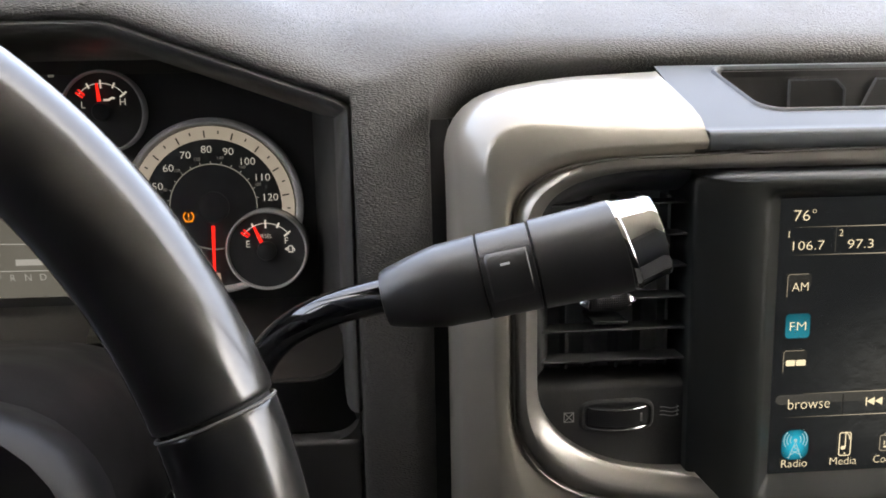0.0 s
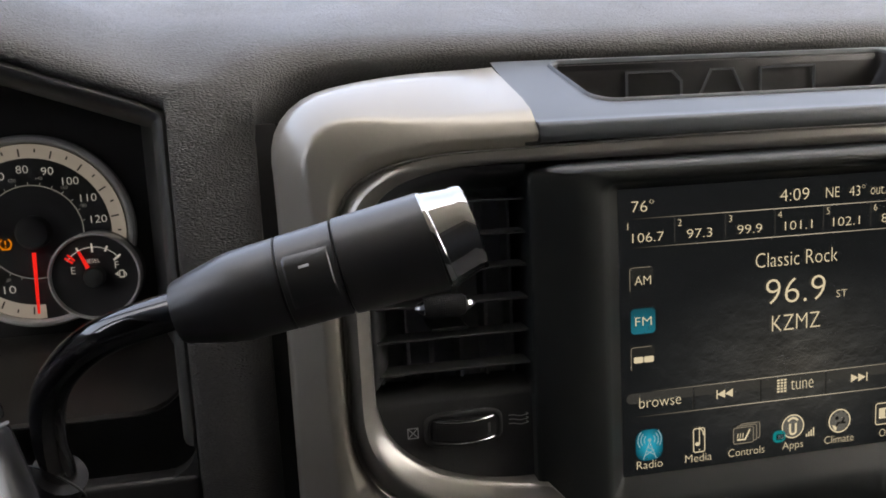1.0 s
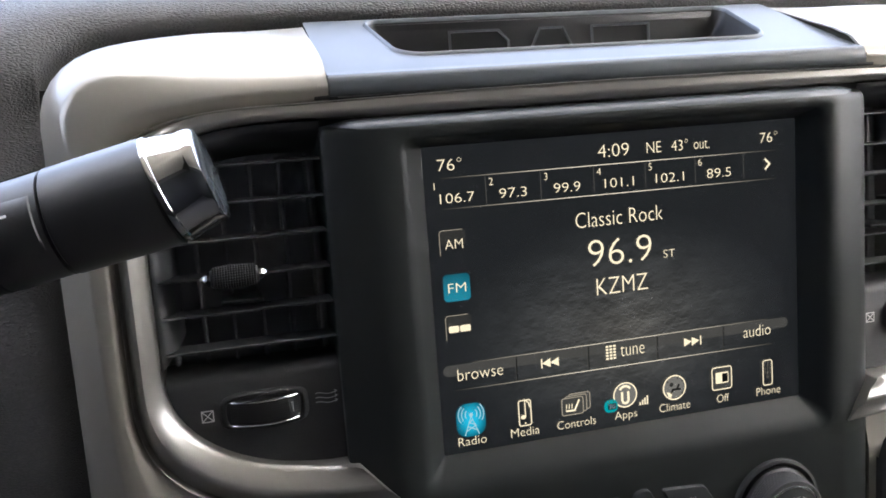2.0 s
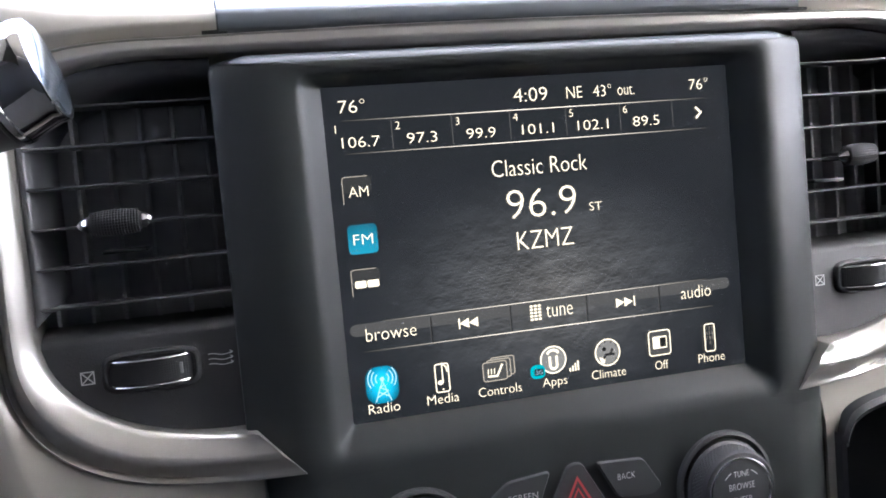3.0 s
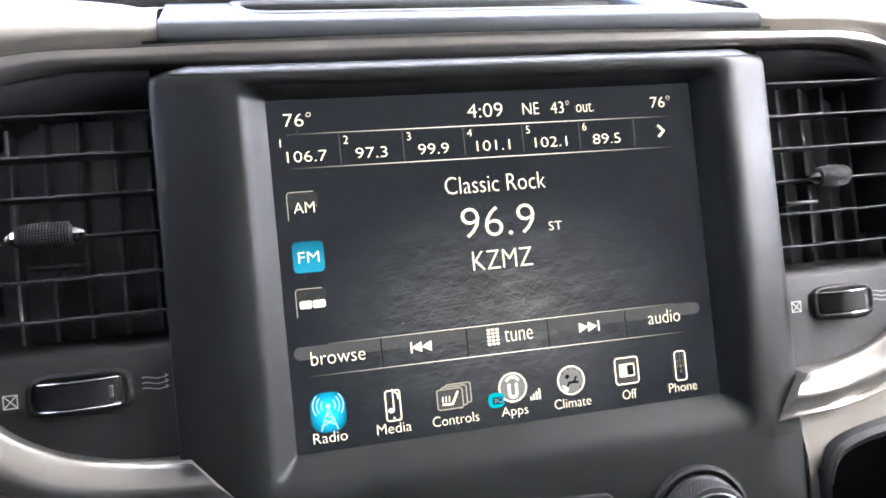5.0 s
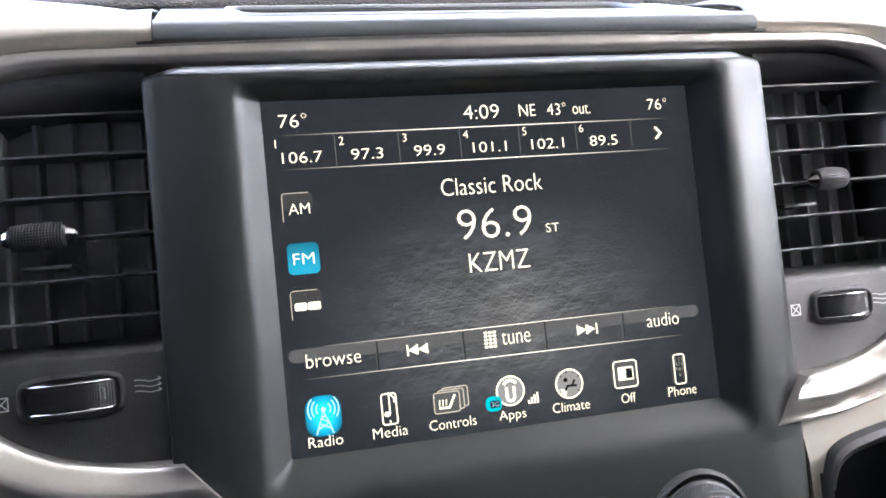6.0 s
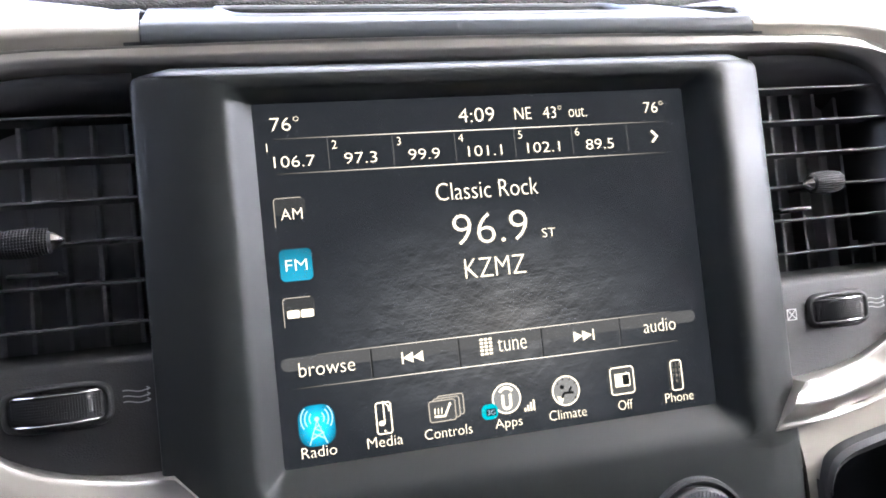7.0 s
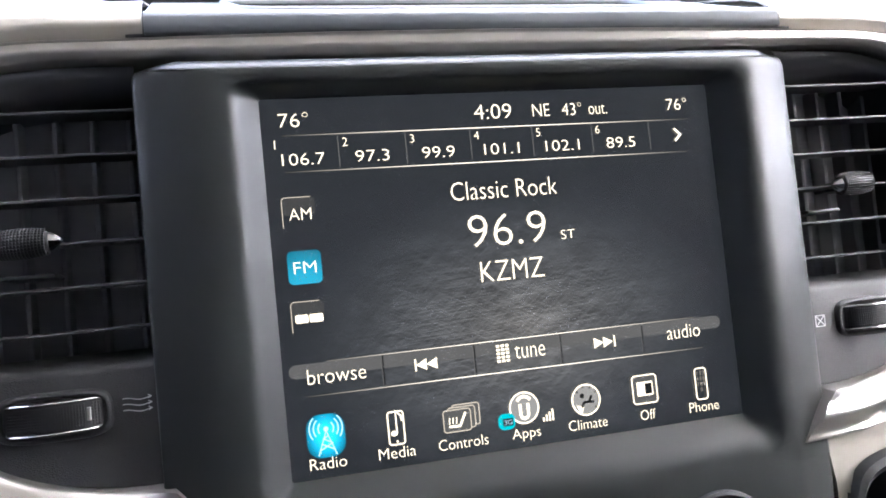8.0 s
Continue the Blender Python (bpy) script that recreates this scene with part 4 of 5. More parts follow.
    for r, row in enumerate(("123", "456", "789", " 0 ")):
        for c, ch in enumerate(row):
            if ch != " ":
                word(ch, 68.2 + 1.4 * c, -48.0 - 2.1 * r, None, 1.3, LINE)
    return t


DIMPIX = glow("lit_dim_button_pixels", (0.9, 0.87, 0.85), 0.026 * GLOW)
SHEEN = glow("lit_sheen_pixels", (0.95, 0.9, 0.87), 0.055 * GLOW)
BLUE = halo("lit_blue_pixels", (0.035, 0.40, 0.58), 0.46, -0.0762, 0.0800, 0.020, 0.0190)
CYAN = halo("lit_cyan_glow", (0.03, 0.55, 0.85), 0.75, -0.0742, 0.0285, 0.0092, 0.0112)
PALE = glow("lit_pale_blue_pixels", (0.50, 0.80, 0.95), 0.62 * GLOW)
FADE = halo("lit_fading_line_pixels", (1.0, 0.87, 0.72), 0.85, -0.002, 0.0, 0.084, 100.0)
CARD = glow("lit_card_pixels", (0.85, 0.8, 0.77), 0.055 * GLOW)
TEAL = glow("lit_teal_pixels", (0.01, 0.50, 0.56), 0.50 * GLOW)
display()


# ---- air vents ----
def vent(side, label, icon_x, wheel_x0, wheel_x1, wave_x, knob_x0, knob_x1, turn):
    t = thing("air_vent", (side * 0.16, 0.02, -0.062), label, "air vent", "dashboard air vents")
    near, far = (0.1262, 0.200) if side < 0 else (0.1236, 0.200)
    X = lambda a: side * a
    part("shell", boxed((min(X(near - 0.0017), X(far)), 0.0310, -0.068), (max(X(near - 0.0017), X(far)), 0.068, 0.083)), DUCT, t, "inside of the duct, paled to imitate lens haze")
    # lower faceplate, cut to the ring's curve
    curve = [(-x, z) for x, z in corner(-0.125, -0.015, 0.0702, 0.0452, 2.2, 196, 270, 14)]
    prof = []
    for z0, y in ((-0.0165, 0.016), (-0.0185, 0.0085), (-0.0205, 0.0050), (-0.0225, 0.0042)):
        prof.append([(X(near + (0.1945 - near) * k / 14), y, z0) for k in range(15)])
    prof.append([(X(x), 0.0042, max(-0.0625, min(-0.026, z))) for x, z in sorted(curve)])
    part("faceplate", thick(loft(prof), 0.006), FACE, t, "fine-grained black faceplate", smooth=50)
    # smooth flange that rolls from the ring into the opening, over the top and down the outer side
    line = [(abs(x), z) for x, z in inner_line(1)]
    line = [(near, 0.0781), (0.132, 0.0781)] + [p for p in line if p[0] >= 0.1369 and p[1] > -0.019]
    cx, cz = 0.156, 0.026
    rows = []
    for s, y in ((0.0, 0.0062), (0.012, 0.0046), (0.04, 0.0044), (0.08, 0.0058), (0.13, 0.0090), (0.18, 0.0140), (0.215, 0.0200), (0.23, 0.0250), (0.235, 0.0320)):
        rows.append([(X(px + (cx - px) * s * min(1.0, max(0.0, (px - 0.1262) / 0.02))), y, pz + (cz - pz) * s) for px, pz in line])
    part("flange", loft(rows), FLANGE, t, "smooth black flange round the opening", smooth=60)
    # slats across, with a narrow flat front
    for k in range(6):
        z = 0.0630 - 0.01432 * k
        prof = [(0.0175, z + 0.0005), (0.0062, z + 0.0006), (0.0050, z + 0.00055), (0.0045, z + 0.0003), (0.0045, z - 0.0003), (0.0051, z - 0.00055), (0.0070, z - 0.0006), (0.0175, z - 0.0004)]
        part("slat", loft([[(X(x), y, zz) for y, zz in prof] for x in (near, 0.150, 0.175, 0.1930)], caps=True), SLAT, t, smooth=45)
    # upright vanes behind, paled like the duct to imitate haze
    for k in range(6):
        x = 0.1306 + 0.0119 * k
        vane = boxed((-0.0008, 0.0, -0.019), (0.0008, 0.0120, 0.0645), 0.0003, 1)
        bmesh.ops.rotate(vane, verts=vane.verts, cent=(0, 0, 0), matrix=Matrix.Rotation(radians(-14 if side > 0 else 0), 3, "Z"))
        bmesh.ops.translate(vane, verts=vane.verts, vec=(X(x), 0.0190, 0))
        part("vane", vane, VANE, t)
    # grip on the middle slat
    zc, yc = 0.0203, 0.0000
    a, b = Vector((knob_x0, yc, zc)), Vector((knob_x1, yc + turn, zc + 0.0006))
    d = b - a
    pts = [a + d * k for k in (0.14, 0.15, 0.22, 0.35, 0.50, 0.65, 0.78, 0.85, 0.86)]
    grip = part("grip", tube(pts, [0.001, 0.0029, 0.0039, 0.0045, 0.0047, 0.0045, 0.0039, 0.0029, 0.001], 20), RUBBER, t, "black knurled rubber grip")
    bm = bmesh.new()
    for k in range(17):
        q = 0.20 + 0.60 * k / 16
        c = a + d * q
        r = 0.00462 - 0.0045 * abs(q - 0.5) ** 1.6
        for j in range(28):
            w = 2 * math.pi * j / 28
            o = Vector((0, -math.cos(w), math.sin(w)))
            s, u = Vector((0, math.sin(w), math.cos(w))) * 0.00040, d.normalized() * 0.00036
            ring = [bm.verts.new(c + o * r + e) for e in (s + u, u - s, -s - u, s - u)]
            top = [bm.verts.new(c + o * (r + 0.0004) + e * 0.6) for e in (s + u, u - s, -s - u, s - u)]
            for i in range(4):
                bm.faces.new((ring[i], ring[(i + 1) % 4], top[(i + 1) % 4], top[i]))
            bm.faces.new(top)
    tagged(part("knurling", bm, RUBBER, grip, smooth=0), kind="stuff")
    for p, q in ((0.17, 0.0), (0.83, 1.0)):
        tip = [a + d * (p + (q - p) * k) for k in (0.0, 0.12, 0.3, 0.6, 0.85, 1.0)]
        part("tip", tube(tip, [0.0027, 0.0030, 0.0028, 0.0019, 0.0011, 0.0003], 8), SATIN_CHROME, grip, "faceted chrome tip", smooth=20)
    lo, hi = sorted((knob_x0, knob_x1))
    part("stem", boxed((lo + 0.007, 0.0015, zc - 0.0020), (hi - 0.007, 0.0200, zc + 0.0020), 0.0006), BLACK, t)
    # carrier that links the grip to the vanes, just over the next slat
    bx = (lo + hi) / 2 + (0.002 if side < 0 else -0.0165)
    part("carrier", boxed((bx - 0.0078, 0.0016, 0.0094), (bx + 0.0078, 0.0230, 0.0108), 0.0003), HOUSING, t, "flat black carrier under the grip")
    # thumbwheel in its oval slot
    zc = -0.0345
    xm, half = (wheel_x0 + wheel_x1) / 2, (wheel_x1 - wheel_x0) / 2
    rows = []
    for gx, gz, y in ((0.0036, 0.0032, 0.0046), (0.0028, 0.0026, 0.0030), (0.0020, 0.0019, 0.0024), (0.0013, 0.0012, 0.0025), (0.0008, 0.0008, 0.0034), (0.0006, 0.0006, 0.0090)):
        rows.append([(px, y, pz) for px, pz in corner(xm, zc, half + gx, 0.0049 + gz, 4.2, 0, 360, 48)[:-1]])
    part("wheel_bezel", loft(rows, True), FACE, t, "rounded black slot rim", smooth=60)
    part("slot_floor", plate(corner(xm, zc, half + 0.001, 0.0058, 4.2, 0, 345, 23), 0.0038, 0.001), DEEP, t)
    bow = lambda x: 0.0032 - 0.0052 * (1 - ((x - xm) / half) ** 2)
    xs = [wheel_x0 + 2 * half * k / 20 for k in range(21)]
    wheel = part("thumbwheel", loft([[(x, bow(x) + dy, zc + dz) for dy, dz in ((0.003, 0.0047), (0.0, 0.0044), (-0.0002, 0.0), (0.0, -0.0044), (0.003, -0.0047))] for x in xs]), RUBBER, t, "knurled black thumbwheel")
    bm = bmesh.new()
    for k in range(1, 34):
        x = wheel_x0 + 2 * half * k / 34
        if abs(x - (wheel_x1 - 0.0036)) < 0.0011:
            continue
        for j in range(8):
            z = zc + (j - 3.5) * 0.00092
            box(bm, (x - 0.00026, bow(x) - 0.0005, z - 0.00029), (x + 0.00026, bow(x) + 0.0006, z + 0.00029))
    tagged(part("knurling", bm, RUBBER, wheel, smooth=0), kind="stuff")
    for dz in (0.0047, -0.0047):
        rail = [(x, bow(x) - 0.0004, zc + dz) for x in xs[1:-1]]
        part("bright_edge", tube(rail, [0.00042] * len(rail), 8), EDGE_CHROME, wheel, "bright chrome edge")
    x = wheel_x1 - 0.0036
    part("pointer", boxed((x - 0.0006, bow(x) - 0.0006, zc - 0.0021), (x + 0.0006, bow(x) + 0.001, zc + 0.0021), 0.0002, 1), DARK_MARK, wheel, "dull grey pointer mark")
    # printed symbols: a crossed box and three wavy arrows
    y = 0.0039
    h = 0.0022
    sq = [(icon_x - h, zc - h), (icon_x + h, zc - h), (icon_x + h, zc + h), (icon_x - h, zc + h), (icon_x - h, zc - h)]
    part("symbol", strokes([sq, [(icon_x - h, zc - h), (icon_x + h, zc + h)], [(icon_x - h, zc + h), (icon_x + h, zc - h)]], 0.00038, y), MARK, t, "grey printed crossed box")
    waves = [[(wave_x - 0.0044 + 0.0088 * k / 10, zc + 0.0008 + dz + 0.0004 * math.sin(k * 0.63 + 0.8)) for k in range(11)] for dz in (0.0019, 0.0, -0.0019)]
    heads = [[(l[-1][0] - 0.0010, l[-1][1] + 0.0006), l[-1], (l[-1][0] - 0.0010, l[-1][1] - 0.0006)] for l in waves]
    part("symbol", strokes(waves + heads, 0.00032, y), MARK, t, "grey printed air-flow arrows")
    return t


vent(-1, "black slatted air vent with a knurled grip, beside the steering column", -0.1803, -0.1722, -0.1440, -0.1334, -0.1772, -0.1512, 0.0)
vent(1, "black slatted air vent with a knurled grip, on the passenger side", 0.1300, 0.1408, 0.1662, 0.1738, 0.1405, 0.1655, 0.004)


# ---- button panel under the screen ----
def knob(parent, x, z, words):
    y = -0.0088
    H = 0.73
    part("knob_well", turned([(0.0225, 0.0), (0.0222, 0.0018), (0.0208, 0.0022), (0.0200, 0.0008), (0.0195, 0.0)], (x, y, z)), BLACK, parent)
    k = part("rotary_knob", turned([(0.0188, 0.0), (0.0186, 0.0035 * H), (0.0176, 0.0042 * H), (0.0172, 0.0050 * H), (0.0168, 0.0150 * H), (0.0160, 0.0165 * H), (0.0145, 0.0168 * H)], (x, y, z)), RUBBER, parent, "black knurled rotary knob")
    bm = bmesh.new()
    for ring in range(6):
        h = (0.0058 + 0.0017 * ring) * H
        for j in range(64):
            a = 2 * math.pi * (j + 0.5 * (ring % 2)) / 64
            r = 0.0172 - 0.00004 * ring
            c = Vector((x + r * math.cos(a), y - h, z + r * math.sin(a)))
            u, w, o = Vector((-math.sin(a), 0, math.cos(a))) * 0.00075, Vector((0, 0.00075, 0)), Vector((math.cos(a), 0, math.sin(a))) * 0.0004
            q = [bm.verts.new(c + s) for s in (u, w, -u, -w)]
            p = bm.verts.new(c + o)
            for i in range(4):
                bm.faces.new((q[i], q[(i + 1) % 4], p))
    tagged(part("knurling", bm, RUBBER, k, smooth=0), kind="stuff")
    part("chrome_ring", turned([(0.0146, 0.0166 * H), (0.0144, 0.0178 * H), (0.0136, 0.0182 * H), (0.0131, 0.0172 * H)], (x, y, z)), EDGE_CHROME, k, "thin chrome ring")
    part("cap", turned([(0.0132, 0.0160 * H), (0.0131, 0.0172 * H), (0.0120, 0.0176 * H), (0.0006, 0.0178 * H)], (x, y, z)), BLACK, k)
    for text, dz, w, h in words:
        word_at(text, x, z + dz, w, h, y - 0.0178 * H - 0.0003, k, MARK, "lettering")
    part("marking", strokes([arc(x, z, 0.0098, 40, 62, 6), arc(x, z, 0.0098, 118, 140, 6)], 0.0003, y - 0.0178 * H - 0.0003), MARK, k)


def button_panel():
    t = thing("button_panel", (0, 0.01, -0.25), "black button panel with two rotary knobs below the touchscreen", "control panel")
    rows = [[(x, y, z) for x, y in ((-0.1222, 0.03), (-0.1222, 0.0004), (-0.1215, -0.0026), (-0.1190, -0.0040), (-0.1130, -0.0060), (-0.1070, -0.0076), (-0.1030, -0.0082), (-0.09, -0.0084), (0.0, -0.0084), (0.09, -0.0084),
            (0.1030, -0.0082), (0.1070, -0.0076), (0.1130, -0.0060), (0.1190, -0.0040), (0.1215, -0.0026), (0.1222, 0.0004), (0.1222, 0.03))] for z in (-0.0786, -0.0795, -0.0850, -0.12, -0.18, -0.25)]
    rows[0] = [(x, max(y, 0.004), z) for x, y, z in rows[0]]
    rows[1] = [(x, y + 0.0010, z) for x, y, z in rows[1]]
    part("panel", loft(rows), HOUSING, t)
    y = -0.0084

    def button(name, outline, label):
        """A button with a groove round it and softened edges."""
        n = len(outline)
        cx, cz = sum(p[0] for p in outline) / n, sum(p[1] for p in outline) / n
        rows = [[(cx + (px - cx) * s, y + d, cz + (pz - cz) * s) for px, pz in outline] for s, d in ((1.0, 0.0005), (0.985, -0.0014), (0.95, -0.0020), (0.02, -0.0021))]
        part("groove", strokes([outline + [outline[0]]], 0.0010, y - 0.0002), DEEP, t)
        return part(name, loft(rows, True), BLACK, t, label)

    def softened(pts, r=0.0022):
        out = []
        for i, p in enumerate(pts):
            a, b, c = Vector(pts[i - 1]), Vector(p), Vector(pts[(i + 1) % len(pts)])
            u, v = (a - b).normalized() * r, (c - b).normalized() * r
            out += [tuple(b + u * (1 - k) ** 2 + v * k ** 2) for k in (0, 0.25, 0.5, 0.75, 1)]
        return out

    back = button("back_button", softened([(0.0080, -0.0940), (0.0290, -0.0955), (0.0370, -0.1085), (0.0330, -0.1115), (0.0165, -0.1100)]), "black push button lettered in grey")
    word_at("BACK", 0.0205, -0.1012, 0.0078, 0.0026, y - 0.0026, back, MARK, "lettering")
    off = button("screen_button", softened([(-0.0115, -0.0940), (-0.0300, -0.0955), (-0.0375, -0.1010), (-0.0400, -0.1115), (-0.0190, -0.1110)]), "black push button lettered in grey")
    word_at("SCREEN", -0.0245, -0.1022, 0.0125, 0.0026, y - 0.0026, off, MARK, "lettering")
    word_at("OFF", -0.0245, -0.1068, 0.0060, 0.0026, y - 0.0026, off, MARK, "lettering")
    haz = button("hazard_button", softened([(-0.0015, -0.0925), (0.0020, -0.0930), (0.0155, -0.1180), (-0.0180, -0.1180), (-0.0045, -0.0935)], 0.0015), "black triangular hazard button")
    tri = [(-0.0010, -0.0985), (0.0062, -0.1120), (-0.0082, -0.1120), (-0.0010, -0.0985)]
    part("triangle", strokes([tri], 0.0011, y - 0.0026), RED_PAINT, haz, "dull red warning triangle")
    small = [(-0.0010 + (a + 0.0010) * 0.5, -0.1072 + (b + 0.1072) * 0.5) for a, b in tri]
    part("triangle", strokes([small], 0.0007, y - 0.0026), RED_PAINT, haz, "dull red warning triangle")
    knob(t, 0.0662, -0.1128, (("TUNE", 0.0078, 0.0070, 0.0024), ("BROWSE", 0.0026, 0.0118, 0.0027), ("ENTER", -0.0032, 0.0090, 0.0027)))
    knob(t, -0.0672, -0.1138, (("VOLUME", 0.0072, 0.0100, 0.0022),))


button_panel()


def cubby():
    t = thing("storage_cubby", (0.20, 0.0, -0.25), "dark open storage cubby with a soft black rim", "storage cubby")
    out = [(0.1255, -0.25), (0.1262, -0.115), (0.1275, -0.104), (0.1310, -0.0950), (0.1370, -0.0905), (0.1475, -0.0875), (0.168, -0.0843), (0.205, -0.0790), (0.222, -0.082), (0.226, -0.10), (0.226, -0.25)]
    pts = smooth_path([(x, 0, z) for x, z in out], 4)
    cx, cz = 0.178, -0.17
    rows = [[(cx + (p.x - cx) * s, y, cz + (p.z - cz) * s) for p in pts] for s, y in ((1.0, -0.0030), (0.985, -0.0072), (0.955, -0.0085), (0.925, -0.0065), (0.905, -0.0030), (0.895, 0.004), (0.875, 0.055))]
    part("rim", loft(rows), RUBBER, t, "soft black rim")
    part("back", plate([(cx + (p.x - cx) * 0.89, cz + (p.z - cz) * 0.89) for p in pts], 0.054, 0.004), DEEP, t, "dark inside")


cubby()


# ---- instruments ----
def dial(parent, x, z, r, y, name):
    d = part(name, turned([(r * 0.93, -0.002), (r * 0.93, 0.0), (0.0004, 0.0)], (x, y, z), sides=64), DEEP, parent, "black dial face")
    part("bezel", turned([(r * 1.01, -0.006), (r * 1.01, 0.0010), (r * 0.985, 0.0026), (r * 0.955, 0.0026), (r * 0.93, 0.0008), (r * 0.925, -0.001)], (x, y, z), sides=64), BEZEL, d, "bright chrome bezel")
    return d


def pointer(parent, x, z, y, angle, r0, r1, hub):
    c, s = math.cos(radians(angle)), math.sin(radians(angle))
    w = 0.0011
    o = [(x + c * r0 - s * w, z + s * r0 + c * w), (x + c * r0 + s * w, z + s * r0 - c * w), (x + c * r1 + s * w * 0.6, z + s * r1 - c * w * 0.6), (x + c * r1 - s * w * 0.6, z + s * r1 + c * w * 0.6)]
    part("needle", plate(o, y - 0.0050, 0.0008), NEEDLE, parent, "lit red needle")
    part("hub", turned([(hub, 0.0), (hub, 0.0035), (hub * 0.85, 0.0052), (hub * 0.4, 0.0060), (0.0003, 0.0062)], (x, y, z), sides=32), DEEP, parent)


def cluster():
    t = thing("instrument_cluster", (-0.475, 0.17, -0.02), "dark instrument cluster with chrome-ringed dials lit in red and white", "instrument cluster")
    part("backplate", boxed((-0.70, 0.1705, -0.014), (-0.300, 0.178, 0.128)), BACKPLATE, t)
    # speedometer
    x, z, y = -0.3640, 0.0475, 0.1650
    s = dial(t, x, z, 0.0535, y, "speedometer")
    rows = [[(x + r * math.cos(radians(a)), y - 0.0006 - (0.0008 if r > 0.045 else 0), z + r * math.sin(radians(a))) for r in (0.0412, 0.0415, 0.0488, 0.0490)] for a in range(-8, 277, 5)]
    part("scale", loft(rows), SCALE, s, "cream-lit outer scale")
    ticks = []
    for k in range(0, 53):
        a = radians(264 - 21.3 * k / 4)
        r0 = 0.0422 if k % 4 == 0 else (0.0445 if k % 2 == 0 else None)
        if r0:
            ticks.append([(x + r0 * math.cos(a), z + r0 * math.sin(a)), (x + 0.0465 * math.cos(a), z + 0.0465 * math.sin(a))])
    for tick in ticks:
        part("tick", strokes([tick], 0.0009, y - 0.0018), DEEP, s)
    part("inner_ring", strokes([arc(x, z, 0.0262, -10, 285, 48)], 0.0006, y - 0.0008), GREYPIX, s, "grey inner ring")
    for a in [radians(250 - 13.3 * k) for k in range(19)]:
        part("mark", strokes([[(x + q * math.cos(a), z + q * math.sin(a)) for q in (0.0262, 0.0280)]], 0.0005, y - 0.0008), GREYPIX, s)
    for v in range(20, 181, 20):
        a = radians(264 - 21.3 * v / 16.09)
        word_at(str(v), x + 0.0304 * math.cos(a), z + 0.0304 * math.sin(a), None, 0.0019, y - 0.0010, s, GREYPIX, "small_numeral")
    for k in range(1, 13):
        a = radians(264 - 21.3 * k)
        word_at(str(10 * k), x + 0.0352 * math.cos(a), z + 0.0352 * math.sin(a), 0.0085 if k > 9 else 0.0062, 0.0042, y - 0.0010, s, WHITE_PRINT, "numeral")
    pointer(s, x, z, y, 268, 0.0110, 0.0455, 0.0095)
    bx, bz = -0.3795, 0.0420
    part("tyre_warning", strokes([arc(bx, bz, 0.0030, 120, 300, 10), arc(bx, bz, 0.0030, -120, 60, 10), [(bx, bz + 0.0020), (bx, bz - 0.0004)], [(bx, bz - 0.0012), (bx, bz - 0.0019)],
                                  [(bx - 0.0024, bz - 0.0030), (bx + 0.0024, bz - 0.0030)]], 0.0008, y - 0.0008), AMBER, s, "lit amber tyre-pressure symbol")
    # fuel
    x, z, y = -0.3315, 0.0222, 0.1500
    g = dial(t, x, z, 0.0243, y, "fuel_gauge")
    part("drum", turned([(0.0242, -0.018), (0.0242, -0.002), (0.02, -0.002)], (x, y, z), sides=48), BLACK, g)
    small_gauge(g, x, z, y, "E", "F", 113, True)
    word_at("DIESEL", x - 0.001, z + 0.0088, 0.0090, 0.0022, y - 0.0010, g, WHITE_PRINT, "lettering")
    px, pz = x + 0.0142, z + 0.0005
    part("pump_symbol", strokes([[*round_rect(px - 0.0012, pz - 0.0018, px + 0.0012, pz + 0.0018, 0.0003, 1), (px + 0.0012, pz + 0.0015)], [(px - 0.0014, pz - 0.0019), (px + 0.0014, pz - 0.0019)],
                                 [(px + 0.0012, pz + 0.001), (px + 0.0022, pz), (px + 0.0022, pz - 0.0014)], [(px - 0.0032, pz), (px - 0.0020, pz + 0.0008), (px - 0.0020, pz - 0.0008), (px - 0.0032, pz)]], 0.0005, y - 0.0010), WHITE_PRINT, g)
    # oil pressure
    x, z, y = -0.4245, 0.1062, 0.1640
    g = dial(t, x, z, 0.0243, y, "oil_gauge")
    small_gauge(g, x, z, y, "L", "H", 94, False)
    part("oil_symbol", strokes([[(x + 0.001, z + 0.0068), (x + 0.004, z + 0.0068), (x + 0.006, z + 0.0080), (x + 0.0075, z + 0.0076)]], 0.0012, y - 0.0010), WHITE_PRINT, g)
    # grey message display
    d = part("message_display", plate(round_rect(-0.545, -0.006, -0.4300, 0.046, 0.003), 0.1690, 0.003), LCD, t, "grey-lit message display")
    y = 0.1686
    for text, px in (("P", -0.4965), ("R", -0.4885), ("N", -0.4795), ("D", -0.4705)):
        word_at(text, px, 0.0067, None, 0.0040, y, d, LCD_TEXT, "gear_letter")
    part("display_line", strokes([[(-0.53, 0.0287), (-0.462, 0.0270)], [(-0.53, 0.0115), (-0.460, 0.0105)]], 0.0006, y), LCD_TEXT, d)
    part("display_bar", strokes([[(-0.4860, 0.0162), (-0.4670, 0.0160)]], 0.0038, y), LCD_TEXT, d, "lit word too blurred to read")
    part("display_bar", strokes([[(-0.4560, 0.1275), (-0.4525, 0.1275)]], 0.0016, y), FAINT, t)
    return t


